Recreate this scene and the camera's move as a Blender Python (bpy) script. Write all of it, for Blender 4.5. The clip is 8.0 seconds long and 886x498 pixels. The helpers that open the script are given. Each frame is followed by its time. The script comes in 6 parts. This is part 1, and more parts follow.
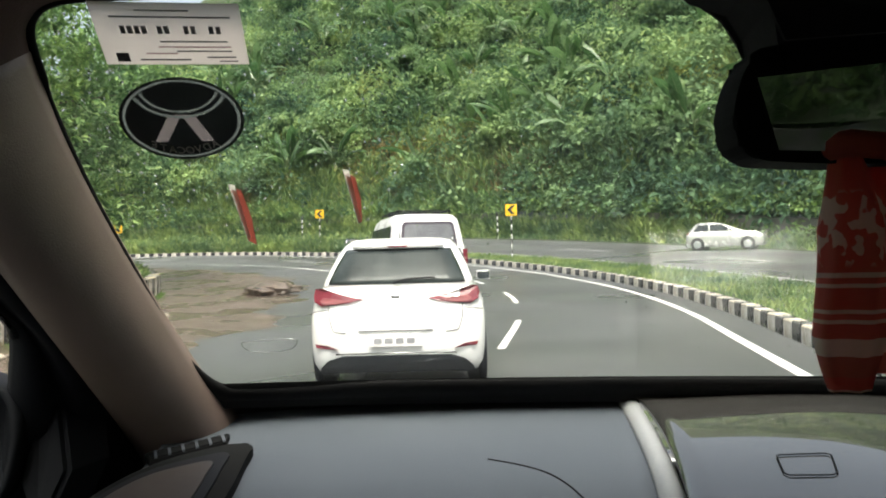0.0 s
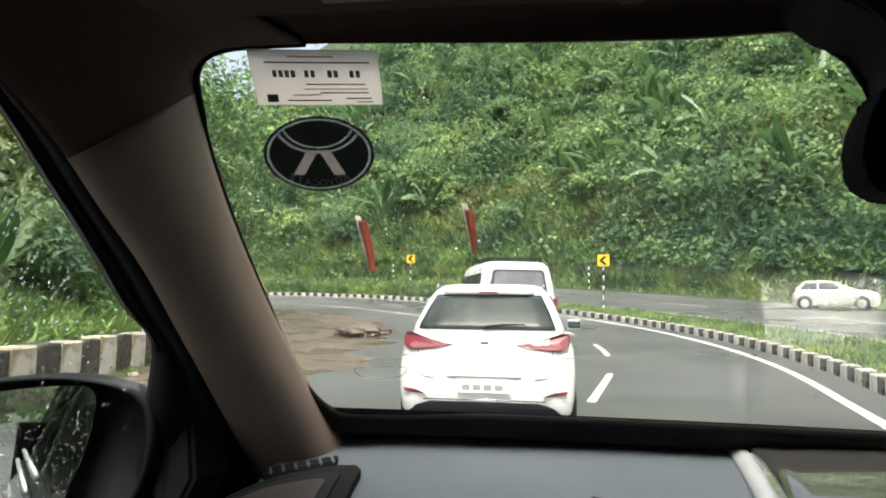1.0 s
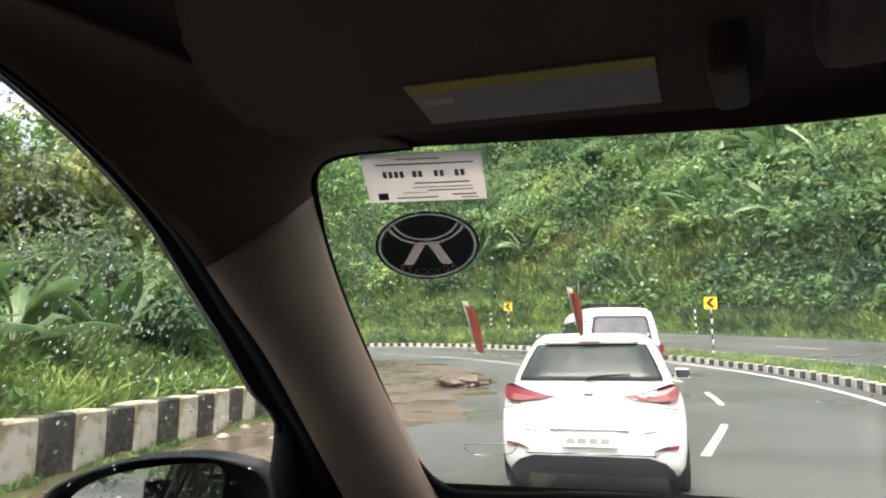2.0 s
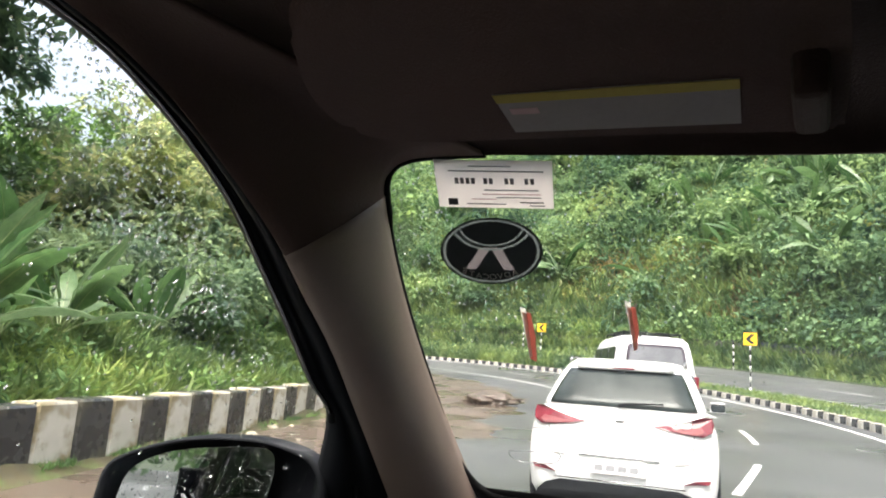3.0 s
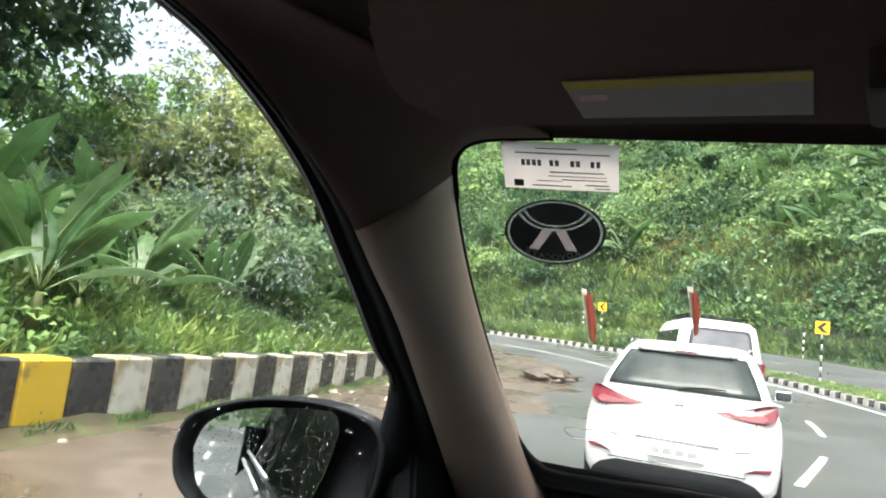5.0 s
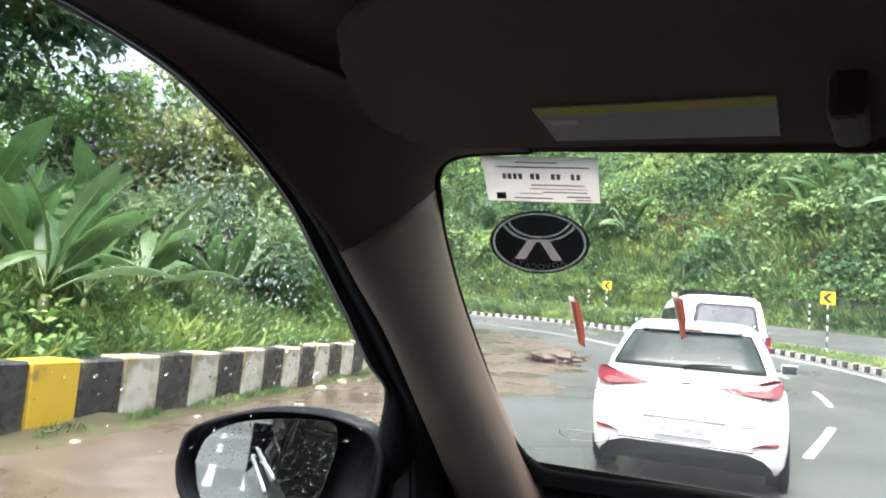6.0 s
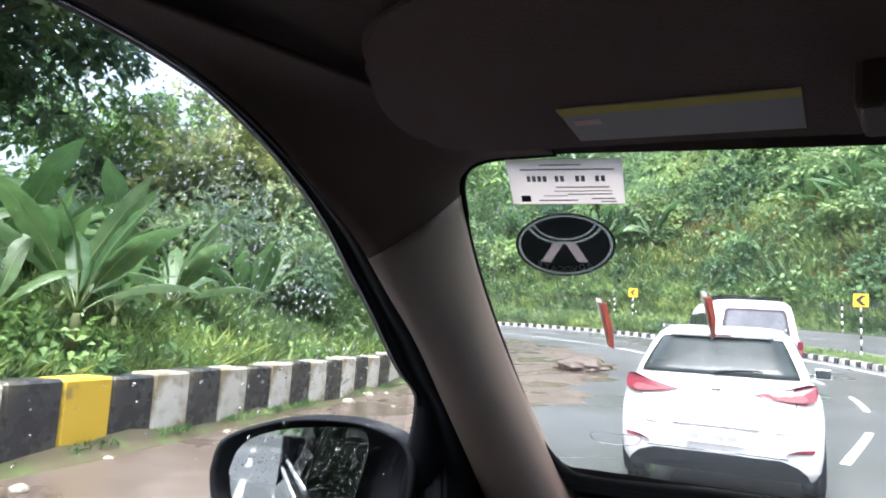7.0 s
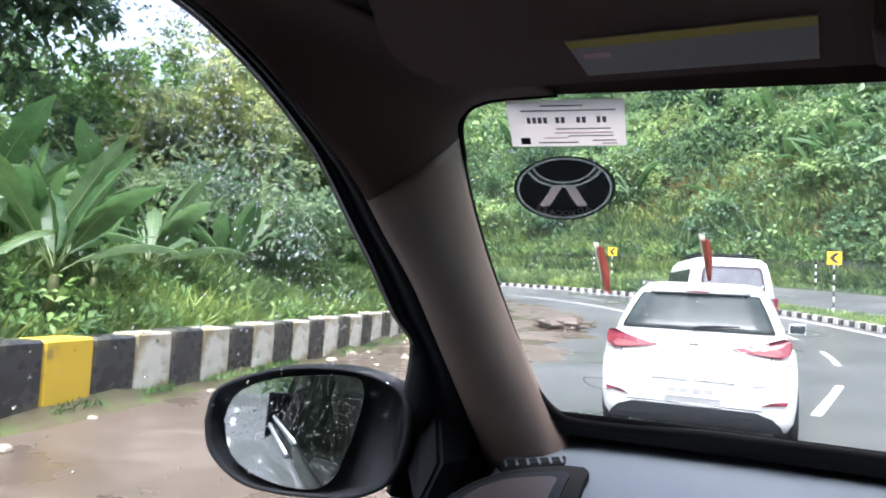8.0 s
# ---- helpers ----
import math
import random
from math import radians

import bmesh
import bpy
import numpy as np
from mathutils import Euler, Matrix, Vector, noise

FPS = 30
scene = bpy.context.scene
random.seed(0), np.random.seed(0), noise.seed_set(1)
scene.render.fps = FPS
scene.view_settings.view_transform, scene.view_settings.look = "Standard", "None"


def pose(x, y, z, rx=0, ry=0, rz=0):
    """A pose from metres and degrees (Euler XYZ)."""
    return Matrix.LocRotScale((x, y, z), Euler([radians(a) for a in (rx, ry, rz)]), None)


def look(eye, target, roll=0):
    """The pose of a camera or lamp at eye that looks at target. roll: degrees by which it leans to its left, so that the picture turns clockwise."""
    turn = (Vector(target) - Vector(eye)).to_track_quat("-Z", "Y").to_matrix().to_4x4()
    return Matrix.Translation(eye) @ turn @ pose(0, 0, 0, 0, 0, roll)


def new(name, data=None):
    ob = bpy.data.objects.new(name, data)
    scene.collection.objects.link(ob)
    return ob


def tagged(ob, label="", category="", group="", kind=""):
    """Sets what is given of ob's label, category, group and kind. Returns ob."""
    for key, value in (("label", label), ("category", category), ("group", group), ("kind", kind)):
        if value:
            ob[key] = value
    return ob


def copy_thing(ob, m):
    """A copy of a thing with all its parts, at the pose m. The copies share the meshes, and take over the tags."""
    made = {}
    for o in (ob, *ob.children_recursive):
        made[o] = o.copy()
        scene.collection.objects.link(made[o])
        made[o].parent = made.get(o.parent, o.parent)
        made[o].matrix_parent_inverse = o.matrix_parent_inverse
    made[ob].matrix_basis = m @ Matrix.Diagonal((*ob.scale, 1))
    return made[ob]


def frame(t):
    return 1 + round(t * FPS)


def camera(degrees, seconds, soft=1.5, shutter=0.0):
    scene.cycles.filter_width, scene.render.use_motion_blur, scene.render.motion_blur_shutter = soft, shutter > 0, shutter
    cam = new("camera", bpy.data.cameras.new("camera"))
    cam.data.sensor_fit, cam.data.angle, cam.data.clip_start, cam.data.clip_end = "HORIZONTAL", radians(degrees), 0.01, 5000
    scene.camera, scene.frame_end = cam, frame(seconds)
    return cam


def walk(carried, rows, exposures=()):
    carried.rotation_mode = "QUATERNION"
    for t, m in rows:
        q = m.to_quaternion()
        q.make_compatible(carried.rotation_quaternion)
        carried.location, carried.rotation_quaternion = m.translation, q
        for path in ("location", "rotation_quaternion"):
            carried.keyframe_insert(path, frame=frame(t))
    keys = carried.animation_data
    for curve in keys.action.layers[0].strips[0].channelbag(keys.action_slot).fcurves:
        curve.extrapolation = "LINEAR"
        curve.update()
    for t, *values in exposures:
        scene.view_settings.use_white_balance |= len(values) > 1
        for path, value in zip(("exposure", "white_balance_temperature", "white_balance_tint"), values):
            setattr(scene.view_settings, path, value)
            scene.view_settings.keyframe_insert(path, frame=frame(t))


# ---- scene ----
EXPOSURE = 1.9
cam = camera(65.63, 8.0, soft=1.9)
# eye, yaw to the left, pitch up and lean of the hand-held camera inside the car
PATH = [
    (0, (0.0586, 0.2455, 1.2941), 10.42, 1.00, -1.54),
    (0.5, (0.0417, 0.2211, 1.2822), 14.50, 4.11, -0.25),
    (1, (0.0402, 0.2102, 1.2764), 17.83, 5.00, 0.72),
    (1.5, (0.0479, 0.2085, 1.2919), 19.46, 5.12, -0.32),
    (2, (0.0398, 0.1812, 1.3152), 25.89, 8.95, -0.29),
    (2.2, (0.0334, 0.1702, 1.3007), 26.23, 9.78, 2.34),
    (3.3, (0.0241, 0.1417, 1.2981), 32.12, 9.60, 5.55),
    (3.5, (0.0349, 0.1397, 1.2984), 34.83, 8.96, 6.12),
    (4, (0.0206, 0.1325, 1.2783), 33.05, 7.15, 6.97),
    (4.5, (0.0242, 0.1170, 1.2871), 35.66, 8.43, 8.21),
    (4.7, (0.0301, 0.1197, 1.2941), 34.48, 8.12, 6.92),
    (5.8, (0.0363, 0.1276, 1.3127), 32.86, 6.36, 7.36),
    (6, (0.0534, 0.1237, 1.3347), 34.16, 6.13, 4.59),
    (6.5, (0.0461, 0.1343, 1.3113), 34.99, 5.55, 6.93),
    (7, (0.0539, 0.1174, 1.3264), 36.17, 6.92, 3.43),
    (7.5, (0.0328, 0.1175, 1.2850), 36.06, 3.00, 6.52),
    (8, (0.0335, 0.1120, 1.3070), 34.37, 3.70, 3.03),
]


# the cabin keeps to a small hatchback's true width: its plan is drawn to this scale about the seat
SEAT, CABIN = Vector((0.04, 0.15, 1.30)), 0.82


def held(eye, yaw, pitch, lean):
    eye = SEAT + (Vector(eye) - SEAT) * CABIN
    a, b = radians(yaw), radians(pitch)
    aim = Vector((-math.sin(a) * math.cos(b), math.cos(a) * math.cos(b), math.sin(b)))
    return look(eye, eye + aim, lean)


walk(cam, [(t, held(eye, yaw, pitch, lean)) for t, eye, yaw, pitch, lean in PATH], exposures=[(0, EXPOSURE - 0.38, 6850, 6), (1.5, EXPOSURE - 0.12, 6850, 6), (2.2, EXPOSURE + 0.0, 6900, 10), (3.3, EXPOSURE + 0.18, 6650, 11), (4.7, EXPOSURE + 0.22, 6550, 6), (6.0, EXPOSURE + 0.42, 6300, 9), (6.6, EXPOSURE + 0.45, 6000, 13), (8, EXPOSURE + 0.38, 5850, 15)])

# ---- sky and light: a bright overcast day ----
world = bpy.data.worlds.new("overcast_sky")
scene.world = world
world.use_nodes = True
wn = world.node_tree.nodes
sky = wn.new("ShaderNodeTexSky")
sky.sky_type, sky.sun_disc = "NISHITA", False
sky.sun_elevation, sky.sun_rotation = radians(66), radians(167)
sky.air_density, sky.dust_density, sky.ozone_density = 1.0, 7.0, 0.6
veil = wn.new("ShaderNodeHueSaturation")
veil.inputs["Saturation"].default_value = 0.62
world.node_tree.links.new(sky.outputs[0], veil.inputs["Color"])
world.node_tree.links.new(veil.outputs[0], wn["Background"].inputs["Color"])
wn["Background"].inputs["Strength"].default_value = 0.14
sun = new("sun", bpy.data.lights.new("sun", "SUN"))
sun.data.energy, sun.data.angle, sun.data.color = 1.3, radians(25), (1.0, 0.995, 0.98)
sun.matrix_world = look((0, 0, 60), (-6, 26, 0))


# ---- materials ----
def nodes_of(name):
    m = bpy.data.materials.new(name)
    m.use_nodes = True
    return m, m.node_tree.nodes, m.node_tree.links, m.node_tree.nodes["Principled BSDF"]


def noise_at(n, l, scale, detail=4.0, rough=0.6, coord="Object", stretch=(1, 1, 1)):
    tc, mp, tex = n.new("ShaderNodeTexCoord"), n.new("ShaderNodeMapping"), n.new("ShaderNodeTexNoise")
    mp.inputs["Scale"].default_value = stretch
    l.new(tc.outputs[coord], mp.inputs["Vector"])
    l.new(mp.outputs[0], tex.inputs["Vector"])
    tex.inputs["Scale"].default_value, tex.inputs["Detail"].default_value, tex.inputs["Roughness"].default_value = scale, detail, rough
    return tex.outputs["Fac"]


def ramp(n, l, fac, stops):
    r = n.new("ShaderNodeValToRGB")
    while len(r.color_ramp.elements) < len(stops):
        r.color_ramp.elements.new(0.5)
    for e, (at, c) in zip(r.color_ramp.elements, stops):
        e.position, e.color = at, (*c, 1)
    l.new(fac, r.inputs[0])
    return r.outputs[0]


def mix(n, l, fac, a, b, mode="MIX"):
    m = n.new("ShaderNodeMix")
    m.data_type, m.blend_type = "RGBA", mode
    for sock, v in ((m.inputs[0], fac), (m.inputs[6], a), (m.inputs[7], b)):
        if isinstance(v, (int, float)):
            sock.default_value = v
        elif isinstance(v, tuple):
            sock.default_value = (*v, 1)
        else:
            l.new(v, sock)
    return m.outputs[2]


def surface(name, dark, light, scale=6.0, rough=(0.5, 0.7), bump=0.1, grain=120.0, metal=0.0, stain=None, stain_scale=1.2, stain_from=0.55, coord="Object", spec=0.5, coat=0.0, jitter=0.0):
    """A real surface: broad variation, fine grain, stains and relief."""
    m, n, l, p = nodes_of(name)
    broad, fine = noise_at(n, l, scale, coord=coord), noise_at(n, l, grain, 2.0, coord=coord)
    c = ramp(n, l, mix(n, l, 0.35, broad, fine), [(0.3, dark), (0.7, light)])
    if stain:
        c = mix(n, l, ramp(n, l, noise_at(n, l, stain_scale, 6.0, coord=coord), [(stain_from, (0, 0, 0)), (stain_from + 0.14, (1, 1, 1))]), c, stain)
    if jitter:
        info = n.new("ShaderNodeObjectInfo")
        hsv = n.new("ShaderNodeHueSaturation")
        l.new(c, hsv.inputs["Color"])
        mr = n.new("ShaderNodeMapRange")
        l.new(info.outputs["Random"], mr.inputs[0])
        mr.inputs[3].default_value, mr.inputs[4].default_value = 1 - jitter, 1 + jitter
        l.new(mr.outputs[0], hsv.inputs["Value"])
        c = hsv.outputs[0]
    l.new(c, p.inputs["Base Color"])
    mr = n.new("ShaderNodeMapRange")
    l.new(broad, mr.inputs[0])
    mr.inputs[1].default_value, mr.inputs[2].default_value = 0.3, 0.7
    mr.inputs[3].default_value, mr.inputs[4].default_value = rough
    l.new(mr.outputs[0], p.inputs["Roughness"])
    p.inputs["Metallic"].default_value, p.inputs["Specular IOR Level"].default_value, p.inputs["Coat Weight"].default_value = metal, spec, coat
    if bump:
        b = n.new("ShaderNodeBump")
        b.inputs["Strength"].default_value, b.inputs["Distance"].default_value = bump, 0.01
        l.new(fine, b.inputs["Height"])
        l.new(b.outputs[0], p.inputs["Normal"])
    return m


def leaf_material(name, tones, rough=0.42, patch=0.25, through_light=0.3, calm=0.3, gloss=0.32, vivid=0.86):
    """Leaves: a tone for each leaf, larger patches of lighter and darker growth, some light through the blade."""
    m, n, l, p = nodes_of(name)
    geo = n.new("ShaderNodeNewGeometry")
    each = ramp(n, l, geo.outputs["Random Per Island"], [(i / (len(tones) - 1), c) for i, c in enumerate(tones)])
    mean = tuple(sum(t[i] for t in tones) / len(tones) for i in range(3))
    each = mix(n, l, calm, each, mean)
    broad = ramp(n, l, noise_at(n, l, patch, 2.0, coord="Object"), [(0.36, (0.55, 0.66, 0.78)), (0.64, (1.42, 1.28, 0.98))])
    clump = ramp(n, l, noise_at(n, l, patch * 4, 2.0, coord="Object"), [(0.36, (0.62, 0.69, 0.74)), (0.64, (1.38, 1.29, 1.14))])
    c = mix(n, l, 1.0, mix(n, l, 1.0, each, broad, "MULTIPLY"), clump, "MULTIPLY")
    dull = n.new("ShaderNodeHueSaturation")
    dull.inputs["Saturation"].default_value, dull.inputs["Value"].default_value = vivid, 1.06
    l.new(c, dull.inputs["Color"])
    c = dull.outputs[0]
    l.new(c, p.inputs["Base Color"])
    p.inputs["Roughness"].default_value, p.inputs["Specular IOR Level"].default_value = rough, gloss
    t = n.new("ShaderNodeBsdfTranslucent")
    l.new(c, t.inputs["Color"])
    s = n.new("ShaderNodeMixShader")
    s.inputs[0].default_value = through_light
    l.new(p.outputs[0], s.inputs[1])
    l.new(t.outputs[0], s.inputs[2])
    l.new(s.outputs[0], n["Material Output"].inputs["Surface"])
    return m


def blade_material(name, tones, rough):
    """Large leaves: a tone for each blade, fine cross veins and blotches, light coming through."""
    m, n, l, p = nodes_of(name)
    info = n.new("ShaderNodeObjectInfo")
    c = ramp(n, l, info.outputs["Random"], [(i / (len(tones) - 1), t) for i, t in enumerate(tones)])
    blot = noise_at(n, l, 5.0, 5.0)
    c = mix(n, l, 1.0, c, ramp(n, l, blot, [(0.3, (0.62, 0.68, 0.6)), (0.7, (1.3, 1.25, 1.2))]), "MULTIPLY")
    vein = noise_at(n, l, 26.0, 2.0, stretch=(1, 1, 0.25))
    c = mix(n, l, ramp(n, l, vein, [(0.55, (0, 0, 0)), (0.75, (0.5, 0.5, 0.5))]), c, (0.17, 0.25, 0.11))
    l.new(c, p.inputs["Base Color"])
    p.inputs["Roughness"].default_value = rough
    b = n.new("ShaderNodeBump")
    b.inputs["Strength"].default_value, b.inputs["Distance"].default_value = 0.5, 0.02
    l.new(vein, b.inputs["Height"])
    l.new(b.outputs[0], p.inputs["Normal"])
    t, s = n.new("ShaderNodeBsdfTranslucent"), n.new("ShaderNodeMixShader")
    l.new(c, t.inputs[0])
    s.inputs[0].default_value = 0.42
    l.new(p.outputs[0], s.inputs[1])
    l.new(t.outputs[0], s.inputs[2])
    l.new(s.outputs[0], n["Material Output"].inputs["Surface"])
    return m


def pane_material(name, tint, gloss=1.0, edge=0.6, haze=0.0):
    """Clear glass: lets the view through and mirrors by its angle."""
    m, n, l, p = nodes_of(name)
    tr, gl, lw, mx = n.new("ShaderNodeBsdfTransparent"), n.new("ShaderNodeBsdfGlossy"), n.new("ShaderNodeLayerWeight"), n.new("ShaderNodeMixShader")
    tr.inputs[0].default_value, gl.inputs["Roughness"].default_value = (*tint, 1), 0.02
    gl.inputs["Color"].default_value = (gloss, gloss, gloss, 1)
    steep, least = n.new("ShaderNodeMath"), n.new("ShaderNodeMath")
    steep.operation, least.operation = "POWER", "MULTIPLY_ADD"
    lw.inputs[0].default_value, steep.inputs[1].default_value = 0.5, 5.0
    least.inputs[1].default_value, least.inputs[2].default_value = edge, 0.04
    l.new(lw.outputs["Facing"], steep.inputs[0])
    l.new(steep.outputs[0], least.inputs[0])
    l.new(least.outputs[0], mx.inputs[0])
    l.new(tr.outputs[0], mx.inputs[1])
    l.new(gl.outputs[0], mx.inputs[2])
    out = mx.outputs[0]
    if haze:
        # the veil of haze over the view is mixed into the glass itself
        film, layer = n.new("ShaderNodeBsdfTranslucent"), n.new("ShaderNodeMixShader")
        film.inputs[0].default_value = (0.9, 0.93, 0.95, 1)
        l.new(ramp(n, l, noise_at(n, l, 3.0, 4.0), [(0.3, (0.4 * haze,) * 3), (0.7, (1.6 * haze,) * 3)]), layer.inputs[0])
        l.new(out, layer.inputs[1])
        l.new(film.outputs[0], layer.inputs[2])
        out = layer.outputs[0]
    l.new(out, n["Material Output"].inputs["Surface"])
    return m


def thin_sheet(name, dark, light, share, grain=200):
    """Thin paper or film that also lets daylight through from behind."""
    m = surface(name, dark, light, 40, (0.5, 0.65), 0.02, grain)
    n, l = m.node_tree.nodes, m.node_tree.links
    t, s = n.new("ShaderNodeBsdfTranslucent"), n.new("ShaderNodeMixShader")
    t.inputs[0].default_value = (*light, 1)
    s.inputs[0].default_value = share
    l.new(n["Principled BSDF"].outputs[0], s.inputs[1])
    l.new(t.outputs[0], s.inputs[2])
    l.new(s.outputs[0], n["Material Output"].inputs["Surface"])
    return m


M = {}
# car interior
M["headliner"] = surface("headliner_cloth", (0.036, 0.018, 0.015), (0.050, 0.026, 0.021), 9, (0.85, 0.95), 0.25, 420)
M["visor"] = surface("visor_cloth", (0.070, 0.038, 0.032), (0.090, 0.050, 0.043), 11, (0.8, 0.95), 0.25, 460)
# tone between roof and pillar: the falloff of light is put into it
M["corner"] = surface("dimmed_corner_lining", (0.060, 0.031, 0.025), (0.080, 0.042, 0.034), 9, (0.8, 0.92), 0.2, 420)
M["pillar"] = surface("pillar_plastic", (0.205, 0.147, 0.124), (0.25, 0.18, 0.153), 14, (0.5, 0.62), 0.12, 500)
M["rubber"] = surface("black_rubber", (0.012, 0.012, 0.013), (0.022, 0.022, 0.023), 20, (0.45, 0.6), 0.05, 300)
M["frit"] = surface("black_trim", (0.005, 0.005, 0.006), (0.010, 0.010, 0.010), 25, (0.8, 0.95), 0.05, 300, spec=0.15)
M["sail"] = surface("black_door_plastic", (0.008, 0.009, 0.011), (0.013, 0.014, 0.018), 18, (0.62, 0.78), 0.08, 400, spec=0.14)
M["dash"] = surface("grey_dash_plastic", (0.070, 0.082, 0.100), (0.092, 0.105, 0.124), 5, (0.42, 0.55), 0.25, 700)
M["gloss"] = surface("glossy_dark_panel", (0.035, 0.034, 0.033), (0.05, 0.048, 0.046), 6, (0.03, 0.05), 0.0, 200, spec=0.7, coat=1.0)
M["silver"] = surface("brushed_silver_trim", (0.27, 0.28, 0.29), (0.33, 0.34, 0.35), 30, (0.5, 0.6), 0.02, 300, metal=0.1, spec=0.25)
M["vent"] = surface("vent_panel", (0.030, 0.024, 0.024), (0.042, 0.033, 0.032), 12, (0.45, 0.6), 0.1, 400)
M["chrome"] = surface("dark_chrome", (0.25, 0.25, 0.26), (0.32, 0.32, 0.33), 12, (0.15, 0.25), 0.0, 200, metal=1.0)
M["mirror"] = surface("mirror_silvering", (0.50, 0.515, 0.54), (0.55, 0.565, 0.59), 8, (0.01, 0.03), 0.0, 60, metal=1.0)
M["rearmirror"] = surface("bright_mirror_silvering", (0.78, 0.80, 0.80), (0.84, 0.86, 0.86), 8, (0.01, 0.03), 0.0, 60, metal=1.0)
M["paper"] = surface("white_paper", (0.74, 0.72, 0.73), (0.82, 0.79, 0.80), 20, (0.6, 0.7), 0.05, 200)
M["permit"] = thin_sheet("thin_white_permit_paper", (0.72, 0.67, 0.645), (0.80, 0.75, 0.72), 0.87)
M["ink"] = surface("black_ink", (0.045, 0.045, 0.047), (0.07, 0.07, 0.07), 60, (0.5, 0.6), 0.0, 200)
M["faintink"] = surface("worn_grey_ink", (0.20, 0.20, 0.21), (0.27, 0.27, 0.28), 60, (0.5, 0.6), 0.0, 200)
M["inkred"] = surface("faint_pink_ink", (0.5, 0.3, 0.32), (0.55, 0.35, 0.36), 60, (0.5, 0.6), 0.0, 200)
M["decal"] = surface("black_decal_vinyl", (0.024, 0.031, 0.030), (0.036, 0.044, 0.042), 40, (0.45, 0.6), 0.02, 300)
M["decalgrey"] = thin_sheet("grey_decal_print", (0.085, 0.097, 0.092), (0.105, 0.118, 0.112), 0.8)
M["decalpink"] = thin_sheet("dull_pink_decal_print", (0.11, 0.095, 0.095), (0.135, 0.115, 0.115), 0.8)
M["redvinyl"] = thin_sheet("red_reflector_tape", (0.44, 0.19, 0.16), (0.52, 0.25, 0.21), 0.8)
M["whitevinyl"] = thin_sheet("white_reflector_tape", (0.7, 0.68, 0.64), (0.8, 0.78, 0.73), 0.85)
# white visor label; its shade under the roof is put into this grey
M["label"] = surface("dimmed_label_paper", (0.26, 0.225, 0.22), (0.31, 0.27, 0.265), 20, (0.6, 0.7), 0.05, 200)
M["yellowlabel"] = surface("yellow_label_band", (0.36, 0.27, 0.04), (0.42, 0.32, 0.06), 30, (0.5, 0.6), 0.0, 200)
M["glass"] = pane_material("clear_windscreen_glass", (0.97, 0.985, 0.97), 1.0, 0.1, 0.003)
# tints added to the rear and far windows to hold light out
M["tinted"] = pane_material("cabin_dimming_glass", (0.18, 0.19, 0.18), 0.8)
M["farglass"] = pane_material("far_dimming_glass", (0.34, 0.35, 0.34), 0.6)
M["sideglass"] = pane_material("clear_side_glass", (0.94, 0.96, 0.94), 0.45, 0.06)
# vehicles
M["white"] = surface("white_car_paint", (0.80, 0.80, 0.81), (0.84, 0.84, 0.85), 2, (0.18, 0.26), 0.0, 60, coat=0.6, stain=(0.62, 0.60, 0.58), stain_scale=2.5, stain_from=0.62)
M["vanwhite"] = surface("white_van_paint", (0.70, 0.71, 0.73), (0.77, 0.78, 0.80), 2, (0.25, 0.38), 0.0, 60, coat=0.4, stain=(0.52, 0.50, 0.48), stain_scale=2.0, stain_from=0.55)
M["vandark"] = surface("dark_purple_bumper", (0.03, 0.02, 0.035), (0.05, 0.035, 0.055), 8, (0.5, 0.7), 0.05, 200)
M["silverpaint"] = surface("silver_car_paint", (0.48, 0.49, 0.46), (0.55, 0.56, 0.53), 3, (0.22, 0.3), 0.0, 60, metal=0.5, coat=0.5)
M["ownpaint"] = surface("dark_grey_car_paint", (0.045, 0.047, 0.05), (0.06, 0.062, 0.066), 3, (0.1, 0.16), 0.0, 60, coat=1.0)
M["belttrim"] = surface("bright_belt_trim", (0.72, 0.73, 0.74), (0.80, 0.81, 0.82), 14, (0.2, 0.3), 0.0, 90, metal=0.3)
M["carglass"] = surface("dark_car_glass", (0.010, 0.014, 0.016), (0.045, 0.055, 0.06), 5, (0.05, 0.22), 0.15, 45, spec=0.3)
M["wetglass"] = surface("wet_tinted_rear_glass", (0.012, 0.017, 0.018), (0.05, 0.06, 0.06), 3.5, (0.08, 0.2), 0.2, 40, spec=0.16)
# opaque glass; the bright sky seen through it is put into its colour
M["vanglass"] = surface("sky_toned_van_glass", (0.12, 0.125, 0.145), (0.20, 0.20, 0.22), 3, (0.05, 0.15), 0.0, 30, spec=0.4)
M["taillight"] = surface("red_tail_lens", (0.12, 0.009, 0.018), (0.19, 0.022, 0.038), 16, (0.15, 0.25), 0.3, 90, coat=0.3)
M["amber"] = surface("clear_amber_lens", (0.20, 0.055, 0.065), (0.27, 0.09, 0.095), 12, (0.35, 0.45), 0.3, 90, spec=0.2)
M["tyre"] = surface("tyre_rubber", (0.012, 0.012, 0.012), (0.03, 0.03, 0.03), 20, (0.6, 0.8), 0.2, 150)
M["rim"] = surface("alloy_rim", (0.4, 0.4, 0.41), (0.5, 0.5, 0.51), 14, (0.3, 0.4), 0.02, 200, metal=0.9)
M["platebar"] = surface("worn_plate_print", (0.24, 0.24, 0.26), (0.30, 0.30, 0.32), 20, (0.5, 0.6), 0.0, 100)
M["plateyellow"] = surface("yellow_plate", (0.75, 0.52, 0.06), (0.82, 0.6, 0.1), 20, (0.4, 0.5), 0.0, 100)
